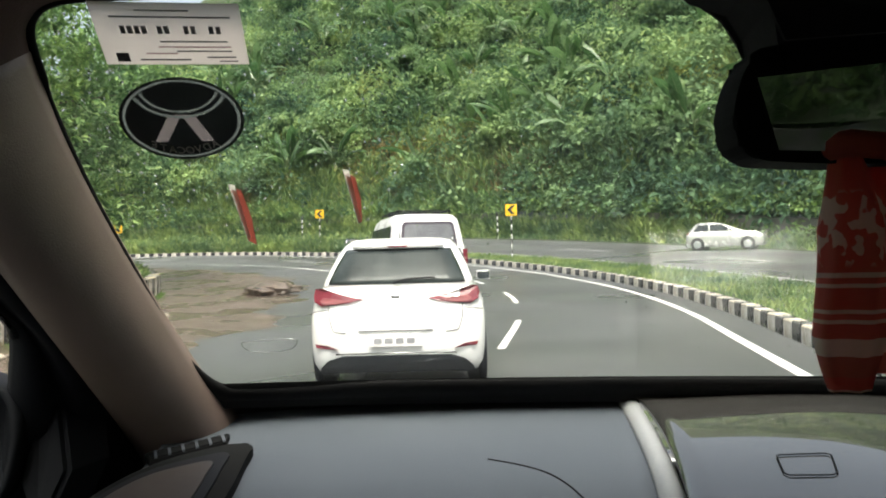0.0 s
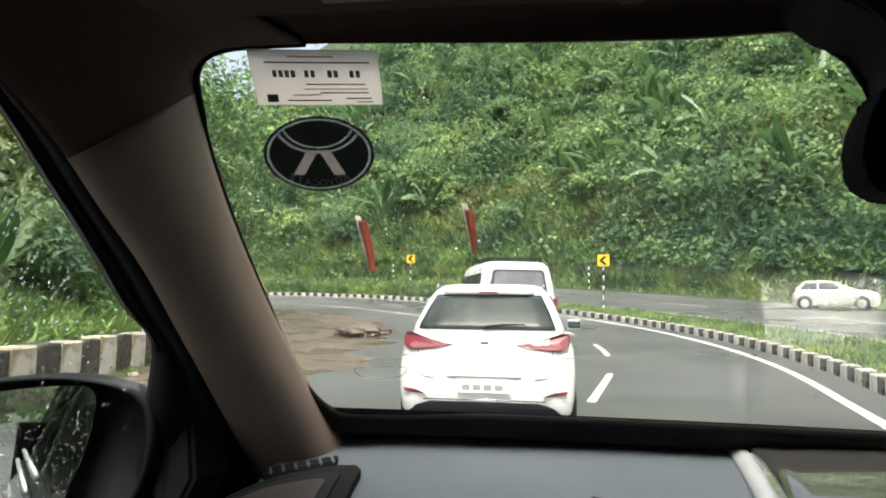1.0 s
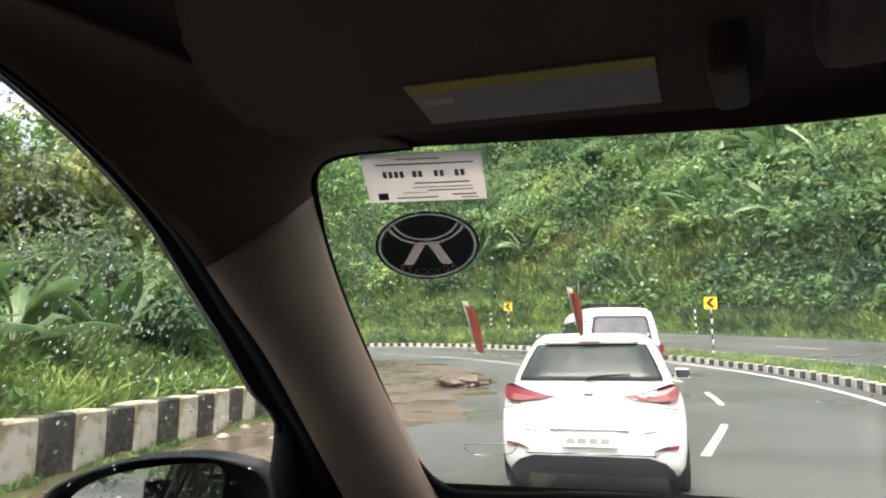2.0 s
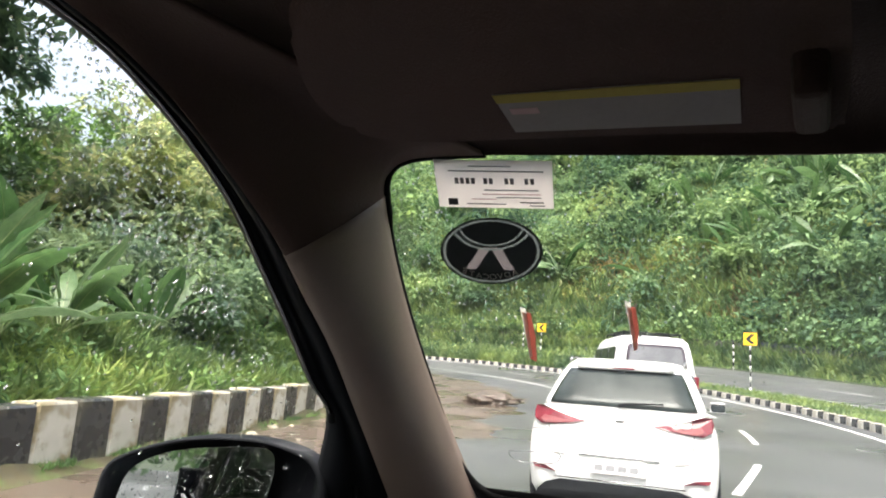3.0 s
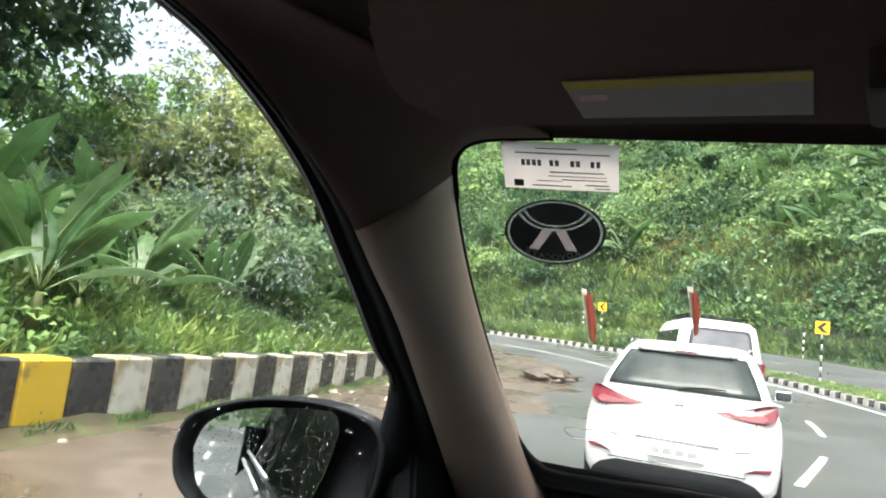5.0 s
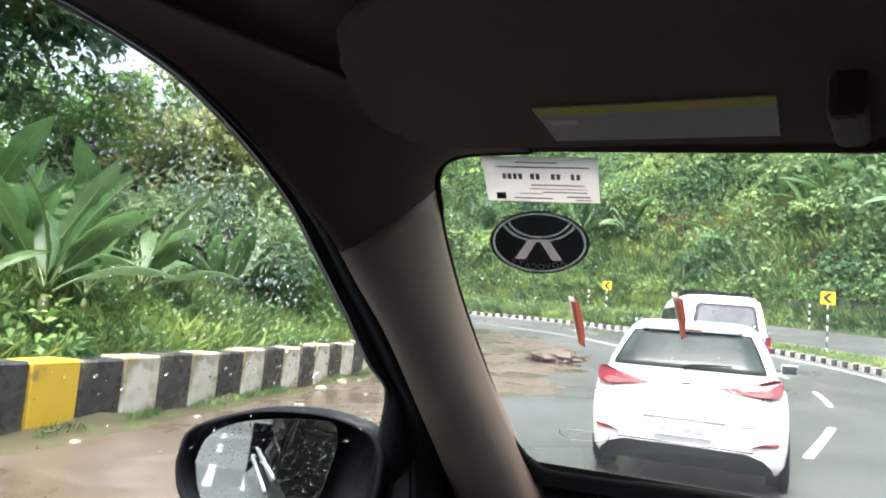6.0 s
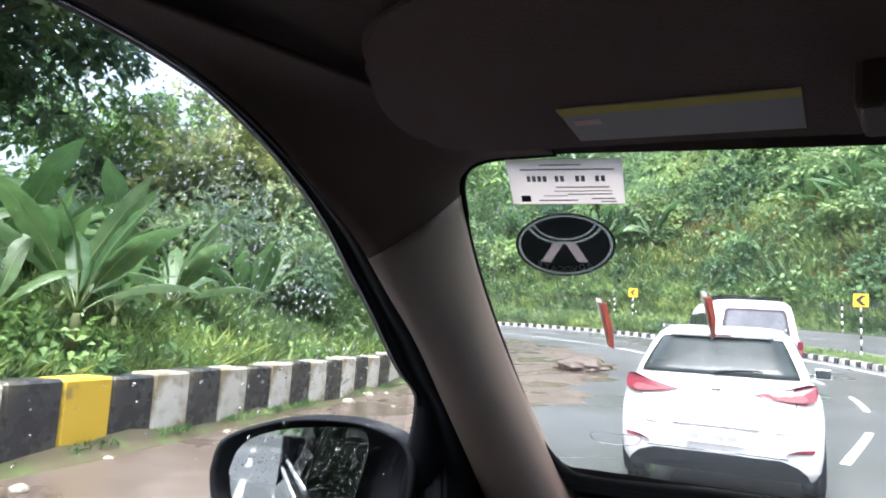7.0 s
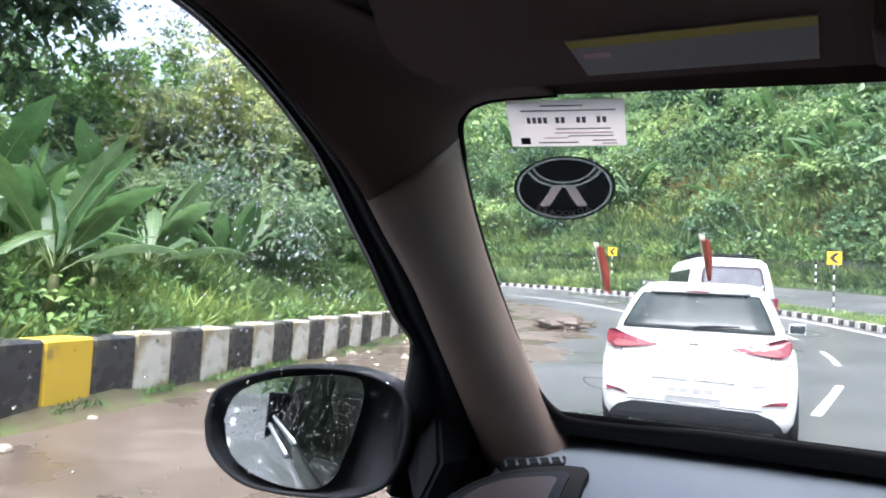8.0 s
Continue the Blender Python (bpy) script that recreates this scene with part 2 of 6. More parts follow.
# road and roadside
M["block_white"] = surface("whitewashed_concrete", (0.52, 0.50, 0.47), (0.74, 0.715, 0.68), 3.5, (0.5, 0.75), 0.5, 60, stain=(0.29, 0.24, 0.15), stain_scale=2.6, stain_from=0.43, coord="Object", jitter=0.1)
M["block_black"] = surface("black_painted_concrete", (0.026, 0.026, 0.031), (0.062, 0.062, 0.069), 3.5, (0.18, 0.4), 0.5, 60, stain=(0.12, 0.11, 0.085), stain_scale=2.6, stain_from=0.5, jitter=0.15)
M["block_yellow"] = surface("yellow_painted_concrete", (0.62, 0.40, 0.03), (0.72, 0.50, 0.06), 4, (0.5, 0.7), 0.4, 60, stain=(0.2, 0.16, 0.08), stain_scale=3)
M["paint"] = surface("road_line_paint", (0.55, 0.55, 0.54), (0.75, 0.75, 0.74), 5, (0.35, 0.55), 0.3, 80, stain=(0.3, 0.3, 0.3), stain_scale=5.0, stain_from=0.62)
M["galv"] = surface("galvanised_steel", (0.42, 0.43, 0.44), (0.55, 0.56, 0.57), 4, (0.35, 0.55), 0.1, 90, metal=0.6, stain=(0.25, 0.22, 0.19), stain_scale=3, stain_from=0.6)
M["signyellow"] = surface("yellow_sign_face", (0.80, 0.47, 0.01), (0.86, 0.54, 0.02), 5, (0.35, 0.5), 0.0, 80)
M["signblack"] = surface("black_sign_paint", (0.012, 0.012, 0.012), (0.025, 0.025, 0.025), 10, (0.4, 0.55), 0.0, 80)
M["signwhite"] = surface("white_post_paint", (0.62, 0.62, 0.6), (0.74, 0.74, 0.72), 10, (0.4, 0.55), 0.0, 80)
M["stone"] = surface("mossy_stone", (0.09, 0.09, 0.08), (0.2, 0.19, 0.17), 1.6, (0.6, 0.85), 0.9, 9, stain=(0.07, 0.1, 0.035), stain_scale=0.8, stain_from=0.48)
M["soil"] = surface("overgrown_soil", (0.02, 0.036, 0.012), (0.045, 0.07, 0.022), 0.4, (0.8, 0.95), 0.6, 6)
M["bark"] = surface("mossy_bark", (0.05, 0.04, 0.03), (0.14, 0.115, 0.085), 5, (0.7, 0.9), 0.9, 30, stain=(0.06, 0.08, 0.03), stain_scale=3, stain_from=0.5)
M["palebark"] = surface("pale_bark", (0.25, 0.22, 0.17), (0.4, 0.36, 0.29), 5, (0.7, 0.9), 0.6, 30)
M["stem"] = surface("banana_stem", (0.10, 0.13, 0.045), (0.2, 0.2, 0.08), 6, (0.5, 0.65), 0.4, 40, stain=(0.13, 0.09, 0.05), stain_scale=4, stain_from=0.55)

M["mossmud"] = surface("mossy_wet_earth", (0.05, 0.042, 0.024), (0.115, 0.095, 0.05), 7, (0.35, 0.7), 0.8, 60, stain=(0.075, 0.095, 0.03), stain_scale=3.0, stain_from=0.48)
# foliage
# lit treetops over dimmer shrubs are put into the leaf tones
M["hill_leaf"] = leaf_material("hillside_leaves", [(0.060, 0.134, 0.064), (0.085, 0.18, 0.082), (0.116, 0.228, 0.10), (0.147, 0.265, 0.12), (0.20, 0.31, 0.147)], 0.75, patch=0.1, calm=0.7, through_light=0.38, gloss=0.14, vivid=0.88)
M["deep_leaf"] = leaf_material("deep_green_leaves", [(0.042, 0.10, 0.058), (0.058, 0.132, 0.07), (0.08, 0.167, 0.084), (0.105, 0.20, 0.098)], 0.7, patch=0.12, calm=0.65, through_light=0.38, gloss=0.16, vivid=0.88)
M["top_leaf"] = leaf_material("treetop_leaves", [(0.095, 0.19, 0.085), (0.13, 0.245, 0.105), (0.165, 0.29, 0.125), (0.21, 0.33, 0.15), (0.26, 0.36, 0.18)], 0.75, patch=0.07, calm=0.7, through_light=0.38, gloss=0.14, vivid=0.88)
M["hill_yellow"] = leaf_material("yellow_green_leaves", [(0.13, 0.19, 0.05), (0.19, 0.245, 0.06), (0.25, 0.285, 0.075), (0.15, 0.23, 0.06)], 0.7, patch=0.2, calm=0.5, through_light=0.4, gloss=0.14)
M["dark_leaf"] = leaf_material("dark_tree_leaves", [(0.09, 0.17, 0.092), (0.13, 0.235, 0.12), (0.175, 0.29, 0.15), (0.22, 0.335, 0.18)], 0.5, patch=0.5, through_light=0.55, vivid=0.78)
M["bush_leaf"] = leaf_material("roadside_bush_leaves", [(0.08, 0.175, 0.05), (0.115, 0.24, 0.065), (0.15, 0.295, 0.085), (0.21, 0.35, 0.12)], 0.55, patch=0.5, through_light=0.4)
M["pale_leaf"] = leaf_material("pale_flowering_leaves", [(0.19, 0.29, 0.13), (0.26, 0.36, 0.165), (0.34, 0.41, 0.205), (0.46, 0.46, 0.28)], 0.55, patch=0.5, through_light=0.62)
M["grass"] = leaf_material("roadside_grass", [(0.115, 0.215, 0.07), (0.165, 0.28, 0.092), (0.22, 0.335, 0.115), (0.28, 0.37, 0.15)], 0.6, patch=0.3, through_light=0.45)
M["banana"] = blade_material("banana_blades", [(0.048, 0.11, 0.043), (0.072, 0.15, 0.056), (0.11, 0.20, 0.076), (0.17, 0.26, 0.145)], 0.28)
M["midrib"] = surface("pale_midrib", (0.2, 0.26, 0.11), (0.26, 0.32, 0.15), 12, (0.4, 0.5), 0.05, 60)
M["reed"] = leaf_material("pale_reed_blades", [(0.10, 0.19, 0.06), (0.14, 0.24, 0.08), (0.19, 0.29, 0.11)], 0.5, patch=0.2)
M["dry"] = leaf_material("dry_leaf", [(0.19, 0.155, 0.06), (0.27, 0.225, 0.10)], 0.7, patch=0.3)


def wet_asphalt():
    m, n, l, p = nodes_of("wet_asphalt")
    broad, grit = noise_at(n, l, 0.22, 5), noise_at(n, l, 90, 2)
    c = ramp(n, l, mix(n, l, 0.25, broad, grit), [(0.32, (0.048, 0.049, 0.053)), (0.66, (0.108, 0.109, 0.114))])
    l.new(c, p.inputs["Base Color"])
    l.new(ramp(n, l, noise_at(n, l, 0.12, 1.0), [(0.3, (0.20, 0.20, 0.20)), (0.7, (0.48, 0.48, 0.48))]), p.inputs["Roughness"])
    b = n.new("ShaderNodeBump")
    b.inputs["Strength"].default_value, b.inputs["Distance"].default_value = 0.07, 0.003
    l.new(grit, b.inputs["Height"])
    l.new(b.outputs[0], p.inputs["Normal"])
    return m


def wet_mud():
    m, n, l, p = nodes_of("wet_muddy_shoulder")
    broad, fine, grit = noise_at(n, l, 0.5, 6), noise_at(n, l, 4, 6), noise_at(n, l, 60, 3)
    c = ramp(n, l, mix(n, l, 0.45, broad, fine), [(0.30, (0.04, 0.025, 0.018)), (0.5, (0.085, 0.060, 0.047)), (0.70, (0.155, 0.120, 0.10))])
    c = mix(n, l, 0.25, c, ramp(n, l, grit, [(0.3, (0.04, 0.028, 0.02)), (0.7, (0.28, 0.235, 0.20))]))
    l.new(c, p.inputs["Base Color"])
    l.new(ramp(n, l, broad, [(0.34, (0.10, 0.10, 0.10)), (0.66, (0.5, 0.5, 0.5))]), p.inputs["Roughness"])
    b = n.new("ShaderNodeBump")
    b.inputs["Strength"].default_value, b.inputs["Distance"].default_value = 0.5, 0.02
    l.new(mix(n, l, 0.4, fine, grit), b.inputs["Height"])
    l.new(b.outputs[0], p.inputs["Normal"])
    return m


M["asphalt"], M["mud"] = wet_asphalt(), wet_mud()


def cloth_material():
    """White cotton towel with woven red bands and a red motif."""
    m, n, l, p = nodes_of("red_and_white_woven_cotton")
    tc, sp = n.new("ShaderNodeTexCoord"), n.new("ShaderNodeSeparateXYZ")
    l.new(tc.outputs["Object"], sp.inputs[0])
    z = n.new("ShaderNodeMapRange")
    l.new(sp.outputs["Z"], z.inputs[0])
    z.inputs[1].default_value, z.inputs[2].default_value = -0.16, 0.0
    r = n.new("ShaderNodeValToRGB")
    r.color_ramp.interpolation = "CONSTANT"
    red, pale, deep = (0.58, 0.14, 0.115, 1), (0.78, 0.68, 0.63, 1), (0.50, 0.16, 0.13, 1)
    bands = [(0, red), (0.03, pale), (0.07, red), (0.12, deep), (0.20, pale), (0.27, red), (0.33, pale), (0.345, red), (0.37, pale), (0.385, red), (0.47, pale), (0.485, red), (0.51, pale), (0.53, red)]
    while len(r.color_ramp.elements) < len(bands):
        r.color_ramp.elements.new(0.5)
    for e, (at, c) in zip(r.color_ramp.elements, bands):
        e.position, e.color = at, c
    l.new(z.outputs[0], r.inputs[0])
    motif = ramp(n, l, noise_at(n, l, 120, 1.0, stretch=(1, 1, 0.8)), [(0.52, (0, 0, 0)), (0.55, (1, 1, 1))])
    upper = ramp(n, l, z.outputs[0], [(0.55, (0, 0, 0)), (0.58, (1, 1, 1)), (0.83, (1, 1, 1)), (0.86, (0, 0, 0))])
    c = mix(n, l, mix(n, l, 1.0, motif, upper, "MULTIPLY"), r.outputs[0], (0.75, 0.64, 0.58))
    l.new(c, p.inputs["Base Color"])
    p.inputs["Roughness"].default_value = 0.9
    b = n.new("ShaderNodeBump")
    b.inputs["Strength"].default_value, b.inputs["Distance"].default_value = 0.4, 0.002
    l.new(noise_at(n, l, 900, 2), b.inputs["Height"])
    l.new(b.outputs[0], p.inputs["Normal"])
    t, s = n.new("ShaderNodeBsdfTranslucent"), n.new("ShaderNodeMixShader")
    l.new(c, t.inputs[0])
    s.inputs[0].default_value = 0.6
    l.new(p.outputs[0], s.inputs[1])
    l.new(t.outputs[0], s.inputs[2])
    l.new(s.outputs[0], n["Material Output"].inputs["Surface"])
    return m


def drop_material():
    m, n, l, p = nodes_of("rain_water")
    p.inputs["Base Color"].default_value = (1, 1, 1, 1)
    p.inputs["Roughness"].default_value, p.inputs["Transmission Weight"].default_value, p.inputs["IOR"].default_value = 0.0, 1.0, 1.33
    return m


M["cloth"], M["water"] = cloth_material(), drop_material()


# ---- building helpers ----
def mesh_ob(name, verts, faces, mats, parent=None, label="", smooth=False, slots=None):
    me = bpy.data.meshes.new(name)
    me.from_pydata([tuple(v) for v in verts], [], [tuple(f) for f in faces])
    for m in mats if isinstance(mats, (list, tuple)) else [mats]:
        me.materials.append(m)
    if slots is not None:
        me.polygons.foreach_set("material_index", slots)
    if smooth:
        me.polygons.foreach_set("use_smooth", [True] * len(me.polygons))
    me.update()
    ob = new(name, me)
    if parent:
        ob.parent = parent
    if label:
        ob["label"] = label
    return ob


def part(name, bm, material, parent=None, label="", smooth=False):
    me = bpy.data.meshes.new(name)
    bmesh.ops.recalc_face_normals(bm, faces=bm.faces)
    bm.to_mesh(me)
    bm.free()
    me.materials.append(material)
    if smooth:
        me.polygons.foreach_set("use_smooth", [True] * len(me.polygons))
    ob = new(name, me)
    if parent:
        ob.parent = parent
    if label:
        ob["label"] = label
    return ob


def thing(name, label, category, group="", at=(0, 0, 0), turn=0.0):
    e = tagged(new(name), label, category, group)
    e.matrix_basis = pose(*at, 0, 0, turn)
    return e


def box_bm(x0, x1, y0, y1, z0, z1, bevel=0.0, seg=2):
    bm = bmesh.new()
    bmesh.ops.create_cube(bm, size=1, matrix=Matrix.Translation(((x0 + x1) / 2, (y0 + y1) / 2, (z0 + z1) / 2)) @ Matrix.Diagonal((x1 - x0, y1 - y0, z1 - z0, 1)))
    if bevel:
        bmesh.ops.bevel(bm, geom=bm.edges[:], offset=bevel, segments=seg, affect="EDGES", profile=0.5)
    return bm


def slab(name, outline, down, material, parent=None, label="", bevel=0.0, smooth=False):
    """A plate: a closed outline of points, thickened along the vector down."""
    bm = bmesh.new()
    top = [bm.verts.new(p) for p in outline]
    low = [bm.verts.new(Vector(p) + Vector(down)) for p in outline]
    a, b = bm.faces.new(top), bm.faces.new(low[::-1])
    for i in range(len(top)):
        j = (i + 1) % len(top)
        bm.faces.new((top[j], top[i], low[i], low[j]))
    if bevel:
        bmesh.ops.bevel(bm, geom=[e for e in bm.edges if e.is_boundary or len({f for f in e.link_faces} & {a, b}) == 1], offset=bevel, segments=2, affect="EDGES")
    return part(name, bm, material, parent, label, smooth)


def smooth_line(points, n):
    """n points along a smooth curve through the given ones."""
    pts = [Vector(p) for p in points]
    out = []
    for k in range(n):
        s = k / (n - 1) * (len(pts) - 1)
        i = min(int(s), len(pts) - 2)
        t = s - i
        p0, p1, p2, p3 = pts[max(i - 1, 0)], pts[i], pts[i + 1], pts[min(i + 2, len(pts) - 1)]
        out.append(0.5 * ((2 * p1) + (p2 - p0) * t + (2 * p0 - 5 * p1 + 4 * p2 - p3) * t * t + (3 * p1 - p0 - 3 * p2 + p3) * t ** 3))
    return out


def sheet(name, rows, material, parent=None, label="", smooth=True, thick=0.0):
    """A surface through rows of points, of even length; thick: how far it is deepened along its normals."""
    w = len(rows[0])
    verts = [p for r in rows for p in r]
    faces = [(i * w + j, i * w + j + 1, (i + 1) * w + j + 1, (i + 1) * w + j) for i in range(len(rows) - 1) for j in range(w - 1)]
    ob = mesh_ob(name, verts, faces, material, parent, label, smooth)
    if thick:
        s = ob.modifiers.new("thickness", "SOLIDIFY")
        s.thickness, s.offset = thick, -1
    return ob


def tube(name, points, radius, material, parent=None, label="", sides=8, smooth=True):
    """A tapered round bar along points; radius: one value or one for each point."""
    pts = [Vector(p) for p in points]
    rad = radius if isinstance(radius, (list, tuple)) else [radius] * len(pts)
    verts, faces = [], []
    for i, p in enumerate(pts):
        d = (pts[min(i + 1, len(pts) - 1)] - pts[max(i - 1, 0)]).normalized()
        a = d.cross(Vector((0.31, 0.87, 0.38))).normalized()
        b = d.cross(a)
        verts += [p + rad[i] * (math.cos(q) * a + math.sin(q) * b) for q in (2 * math.pi * k / sides for k in range(sides))]
    for i in range(len(pts) - 1):
        for k in range(sides):
            faces.append((i * sides + k, i * sides + (k + 1) % sides, (i + 1) * sides + (k + 1) % sides, (i + 1) * sides + k))
    faces += [tuple(range(sides))[::-1], tuple(range((len(pts) - 1) * sides, len(pts) * sides))]
    return mesh_ob(name, verts, faces, material, parent, label, smooth)


def ring(x0, x1, y0, y1, z, r, n=4):
    """A rectangle with round corners, at height z."""
    r = min(r, (x1 - x0) / 2.01, (y1 - y0) / 2.01)
    out = []
    for cx, cy, a0 in ((x1 - r, y1 - r, 0), (x0 + r, y1 - r, 90), (x0 + r, y0 + r, 180), (x1 - r, y0 + r, 270)):
        for k in range(n + 1):
            a = radians(a0 + 90 * k / n)
            out.append(Vector((cx + r * math.cos(a), cy + r * math.sin(a), z)))
    return out


def loft(name, rings, material, parent=None, label="", smooth=True):
    n = len(rings[0])
    verts = [p for r in rings for p in r]
    faces = [(i * n + k, i * n + (k + 1) % n, (i + 1) * n + (k + 1) % n, (i + 1) * n + k) for i in range(len(rings) - 1) for k in range(n)]
    faces += [tuple(range(n))[::-1], tuple(range((len(rings) - 1) * n, len(rings) * n))]
    return mesh_ob(name, verts, faces, material, parent, label, smooth)


# ---- the lie of the land: the road climbs and bends to the left round BEND ----
BEND = (-33.5, 12.0)
KERB_R = 36.7


def land(x, y):
    y = max(0.0, y)
    return 0.00095 * y * y if y < 60 else 3.42 + 0.114 * (y - 60)


def along(r, s):
    """The place at radius r from the bend's centre, s metres along the kerb line; straight before the bend."""
    if s < 0:
        return BEND[0] + r, BEND[1] + s
    a = s / KERB_R
    return BEND[0] + r * math.cos(a), BEND[1] + r * math.sin(a)


def lay(r, s, up=0.0):
    x, y = along(r, s)
    return Vector((x, y, land(x, y) + up))


def strip(name, r0, r1, s0, s1, up, material, step=1.0, across=2, parent=None, label=""):
    n = max(2, int((s1 - s0) / step) + 1)
    rows = [[lay(r0 + (r1 - r0) * k / across, s0 + (s1 - s0) * i / (n - 1), up) for k in range(across + 1)] for i in range(n)]
    return sheet(name, rows, material, parent, label, smooth=True)


# ---- ground, roads, kerb, parapet ----
def axis_marks(fine, to, far):
    a = list(np.arange(-fine, fine + 0.01, to))
    return [-far, -far / 2, -far / 4, -far / 8] + a + [far / 8, far / 4, far / 2, far]


gx, gy = axis_marks(64, 4, 1600), axis_marks(100, 2, 1600)
ground = sheet("ground", [[Vector((x, y, land(x, y) - 0.07)) for x in gx] for y in gy], M["soil"])
tagged(ground, "dark soil and undergrowth under the roadside plants", "ground", kind="structure")
road = strip("road", 25.4, 36.5, -70, 98, 0.0, M["asphalt"], 1.0, 8)
tagged(road, "wet dark grey asphalt road bending left", "road", kind="structure")
far_road = strip("road_opposite", 40.7, 51.5, -70, 98, 0.0, M["asphalt"], 1.5, 4)
tagged(far_road, "wet grey asphalt carriageway beyond the median", "road", kind="structure")
rows = []
for i in range(291):
    s = -70 + 0.5 * i
    wide = 26.7 + 1.3 / (1 + math.exp((s - 2.5) * 0.9)) + 3.3 / (1 + math.exp((s + 5.8) * 1.1)) / (1 + math.exp((-12 - s) * 0.9)) + 0.30 * math.sin(s * 0.9) + 0.2 * math.sin(s * 2.3 + 1) + 0.1 * math.sin(s * 5.1)
    rows.append([lay(21.0 + (wide - 21.0) * k / 14, s, 0.007 - (0.004 if k == 14 else 0)) for k in range(15)])
shoulder = sheet("shoulder", rows, M["mud"])
tagged(shoulder, "wet brown muddy road shoulder with puddles", "shoulder", kind="structure")
median = strip("median", 36.95, 40.7, -70, 98, 0.02, M["soil"], 1.5, 2)
tagged(median, "grassy soil strip between the two carriageways", "median", kind="structure")

for r0, r1, lab in ((29.55, 29.70, "worn white edge line on wet asphalt"), (35.75, 35.9, "white edge line beside the kerb")):
    tagged(strip("edge_line", r0, r1, -1.0 if r0 < 30 else -60, 95, 0.005, M["paint"], 1.0, 1), lab, "road marking", kind="structure")
tagged(strip("edge_line", 29.55, 29.70, -62, -13.5, 0.005, M["paint"], 1.0, 1), "white edge line on the road behind", "road marking", kind="structure")
tagged(strip("edge_line", 41.3, 41.42, -60, 95, 0.005, M["paint"], 1.5, 1), "white edge line on the opposite carriageway", "road marking", kind="structure")
for k in range(19):
    s = -40.0 + 7.5 * k
    tagged(strip("lane_dash", 32.55, 32.67, s, s + 3.6, 0.005, M["paint"], 0.5, 1), "worn white dashed lane marking on asphalt", "road marking", "lane dashes", "structure")
for k in range(12):
    s = -20 + 9.0 * k
    tagged(strip("lane_dash", 46.0, 46.12, s, s + 3.0, 0.005, M["paint"], 0.7, 1), "white dashed marking on the opposite carriageway", "road marking", "far lane dashes", "structure")


def block_mesh(name, length, thick, height, bevel, material):
    me = bpy.data.meshes.new(name)
    bm = box_bm(-length / 2, length / 2, -thick / 2, thick / 2, 0, height, bevel, 1)
    bm.to_mesh(me)
    bm.free()
    me.materials.append(material)
    return me


kerb = tagged(new("kerb"), "black and white painted concrete kerb round the bend", "kerb", kind="structure")
KERB_STEP = 0.40
kerb_meshes = [block_mesh("kerb_block", KERB_STEP - 0.012, 0.24, 0.32, 0.02, M[k]) for k in ("block_white", "block_black")]
count = 0
s = -6.0
while s < 84:
    r = 36.7
    x, y = along(r, s)
    a = 90 if s < 0 else 90 + math.degrees(s / KERB_R)
    ob = new("kerb_block", kerb_meshes[count % 2])
    ob.parent = kerb
    ob.matrix_basis = pose(x, y, land(x, y) - 0.10 + random.uniform(-0.008, 0.008), 0, 0, a + random.uniform(-1, 1))
    s += KERB_STEP
    count += 1


PITCH = 0.6  # the length of one painted block of the parapet


def parapet_line():
    """The foot of the roadside parapet: straight, then swinging left behind the shoulder."""
    pts, x, y, head = [], -5.0, -24.0, 0.0
    for _ in range(120):
        pts.append((x, y, head))
        if -4 < y < 2.8:
            head = min(20.5, head + 1.84)
        elif y > 16:
            head += PITCH / 27 * 57.3
        x -= PITCH * math.sin(radians(head))
        y += PITCH * math.cos(radians(head))
    return pts


PARAPET = parapet_line()
parapet = tagged(new("parapet_wall"), "low roadside wall painted in dirty black and white stripes", "wall", kind="structure")
wall_meshes = [block_mesh("wall_block", PITCH - 0.008, 0.34, 0.76, 0.025, M[k]) for k in ("block_white", "block_black", "block_yellow")]
for k, (x, y, head) in enumerate(PARAPET[:79]):
    pick = 2 if k == 46 else k % 2
    ob = new("wall_block", wall_meshes[pick])
    ob.parent = parapet
    ob.matrix_basis = pose(x, y, land(x, y) - 0.06 + 0.012 * math.sin(k * 1.7), random.uniform(-0.5, 0.5), 0, 90 + head + random.uniform(-0.6, 0.6))


# ---- guard rail past the parapet's end ----
def guard_rail(line):
    rail = thing("guard_rail", "galvanised steel guard rail on posts at the shoulder", "guard rail")
    prof = [(0.0, 0.75), (-0.05, 0.71), (-0.05, 0.66), (0.0, 0.61), (0.0, 0.59), (-0.05, 0.54), (-0.05, 0.49), (0.0, 0.45)]
    rows = []
    for x, y, h in line:
        a = radians(h)
        nx, ny = math.cos(a), math.sin(a)
        rows.append([Vector((x - o * nx, y - o * ny, land(x, y) + z)) for o, z in prof])
    sheet("beam", rows, M["galv"], rail, smooth=False, thick=0.004)
    for x, y, h in line[1::4]:
        p = part("post", box_bm(-0.05, 0.05, -0.06, 0.06, -0.1, 0.72, 0.008, 1), M["galv"], rail)
        p.matrix_basis = pose(x - 0.09 * math.cos(radians(h)), y - 0.09 * math.sin(radians(h)), land(x, y), 0, 0, h)
    return rail


guard_rail(PARAPET[80:111])

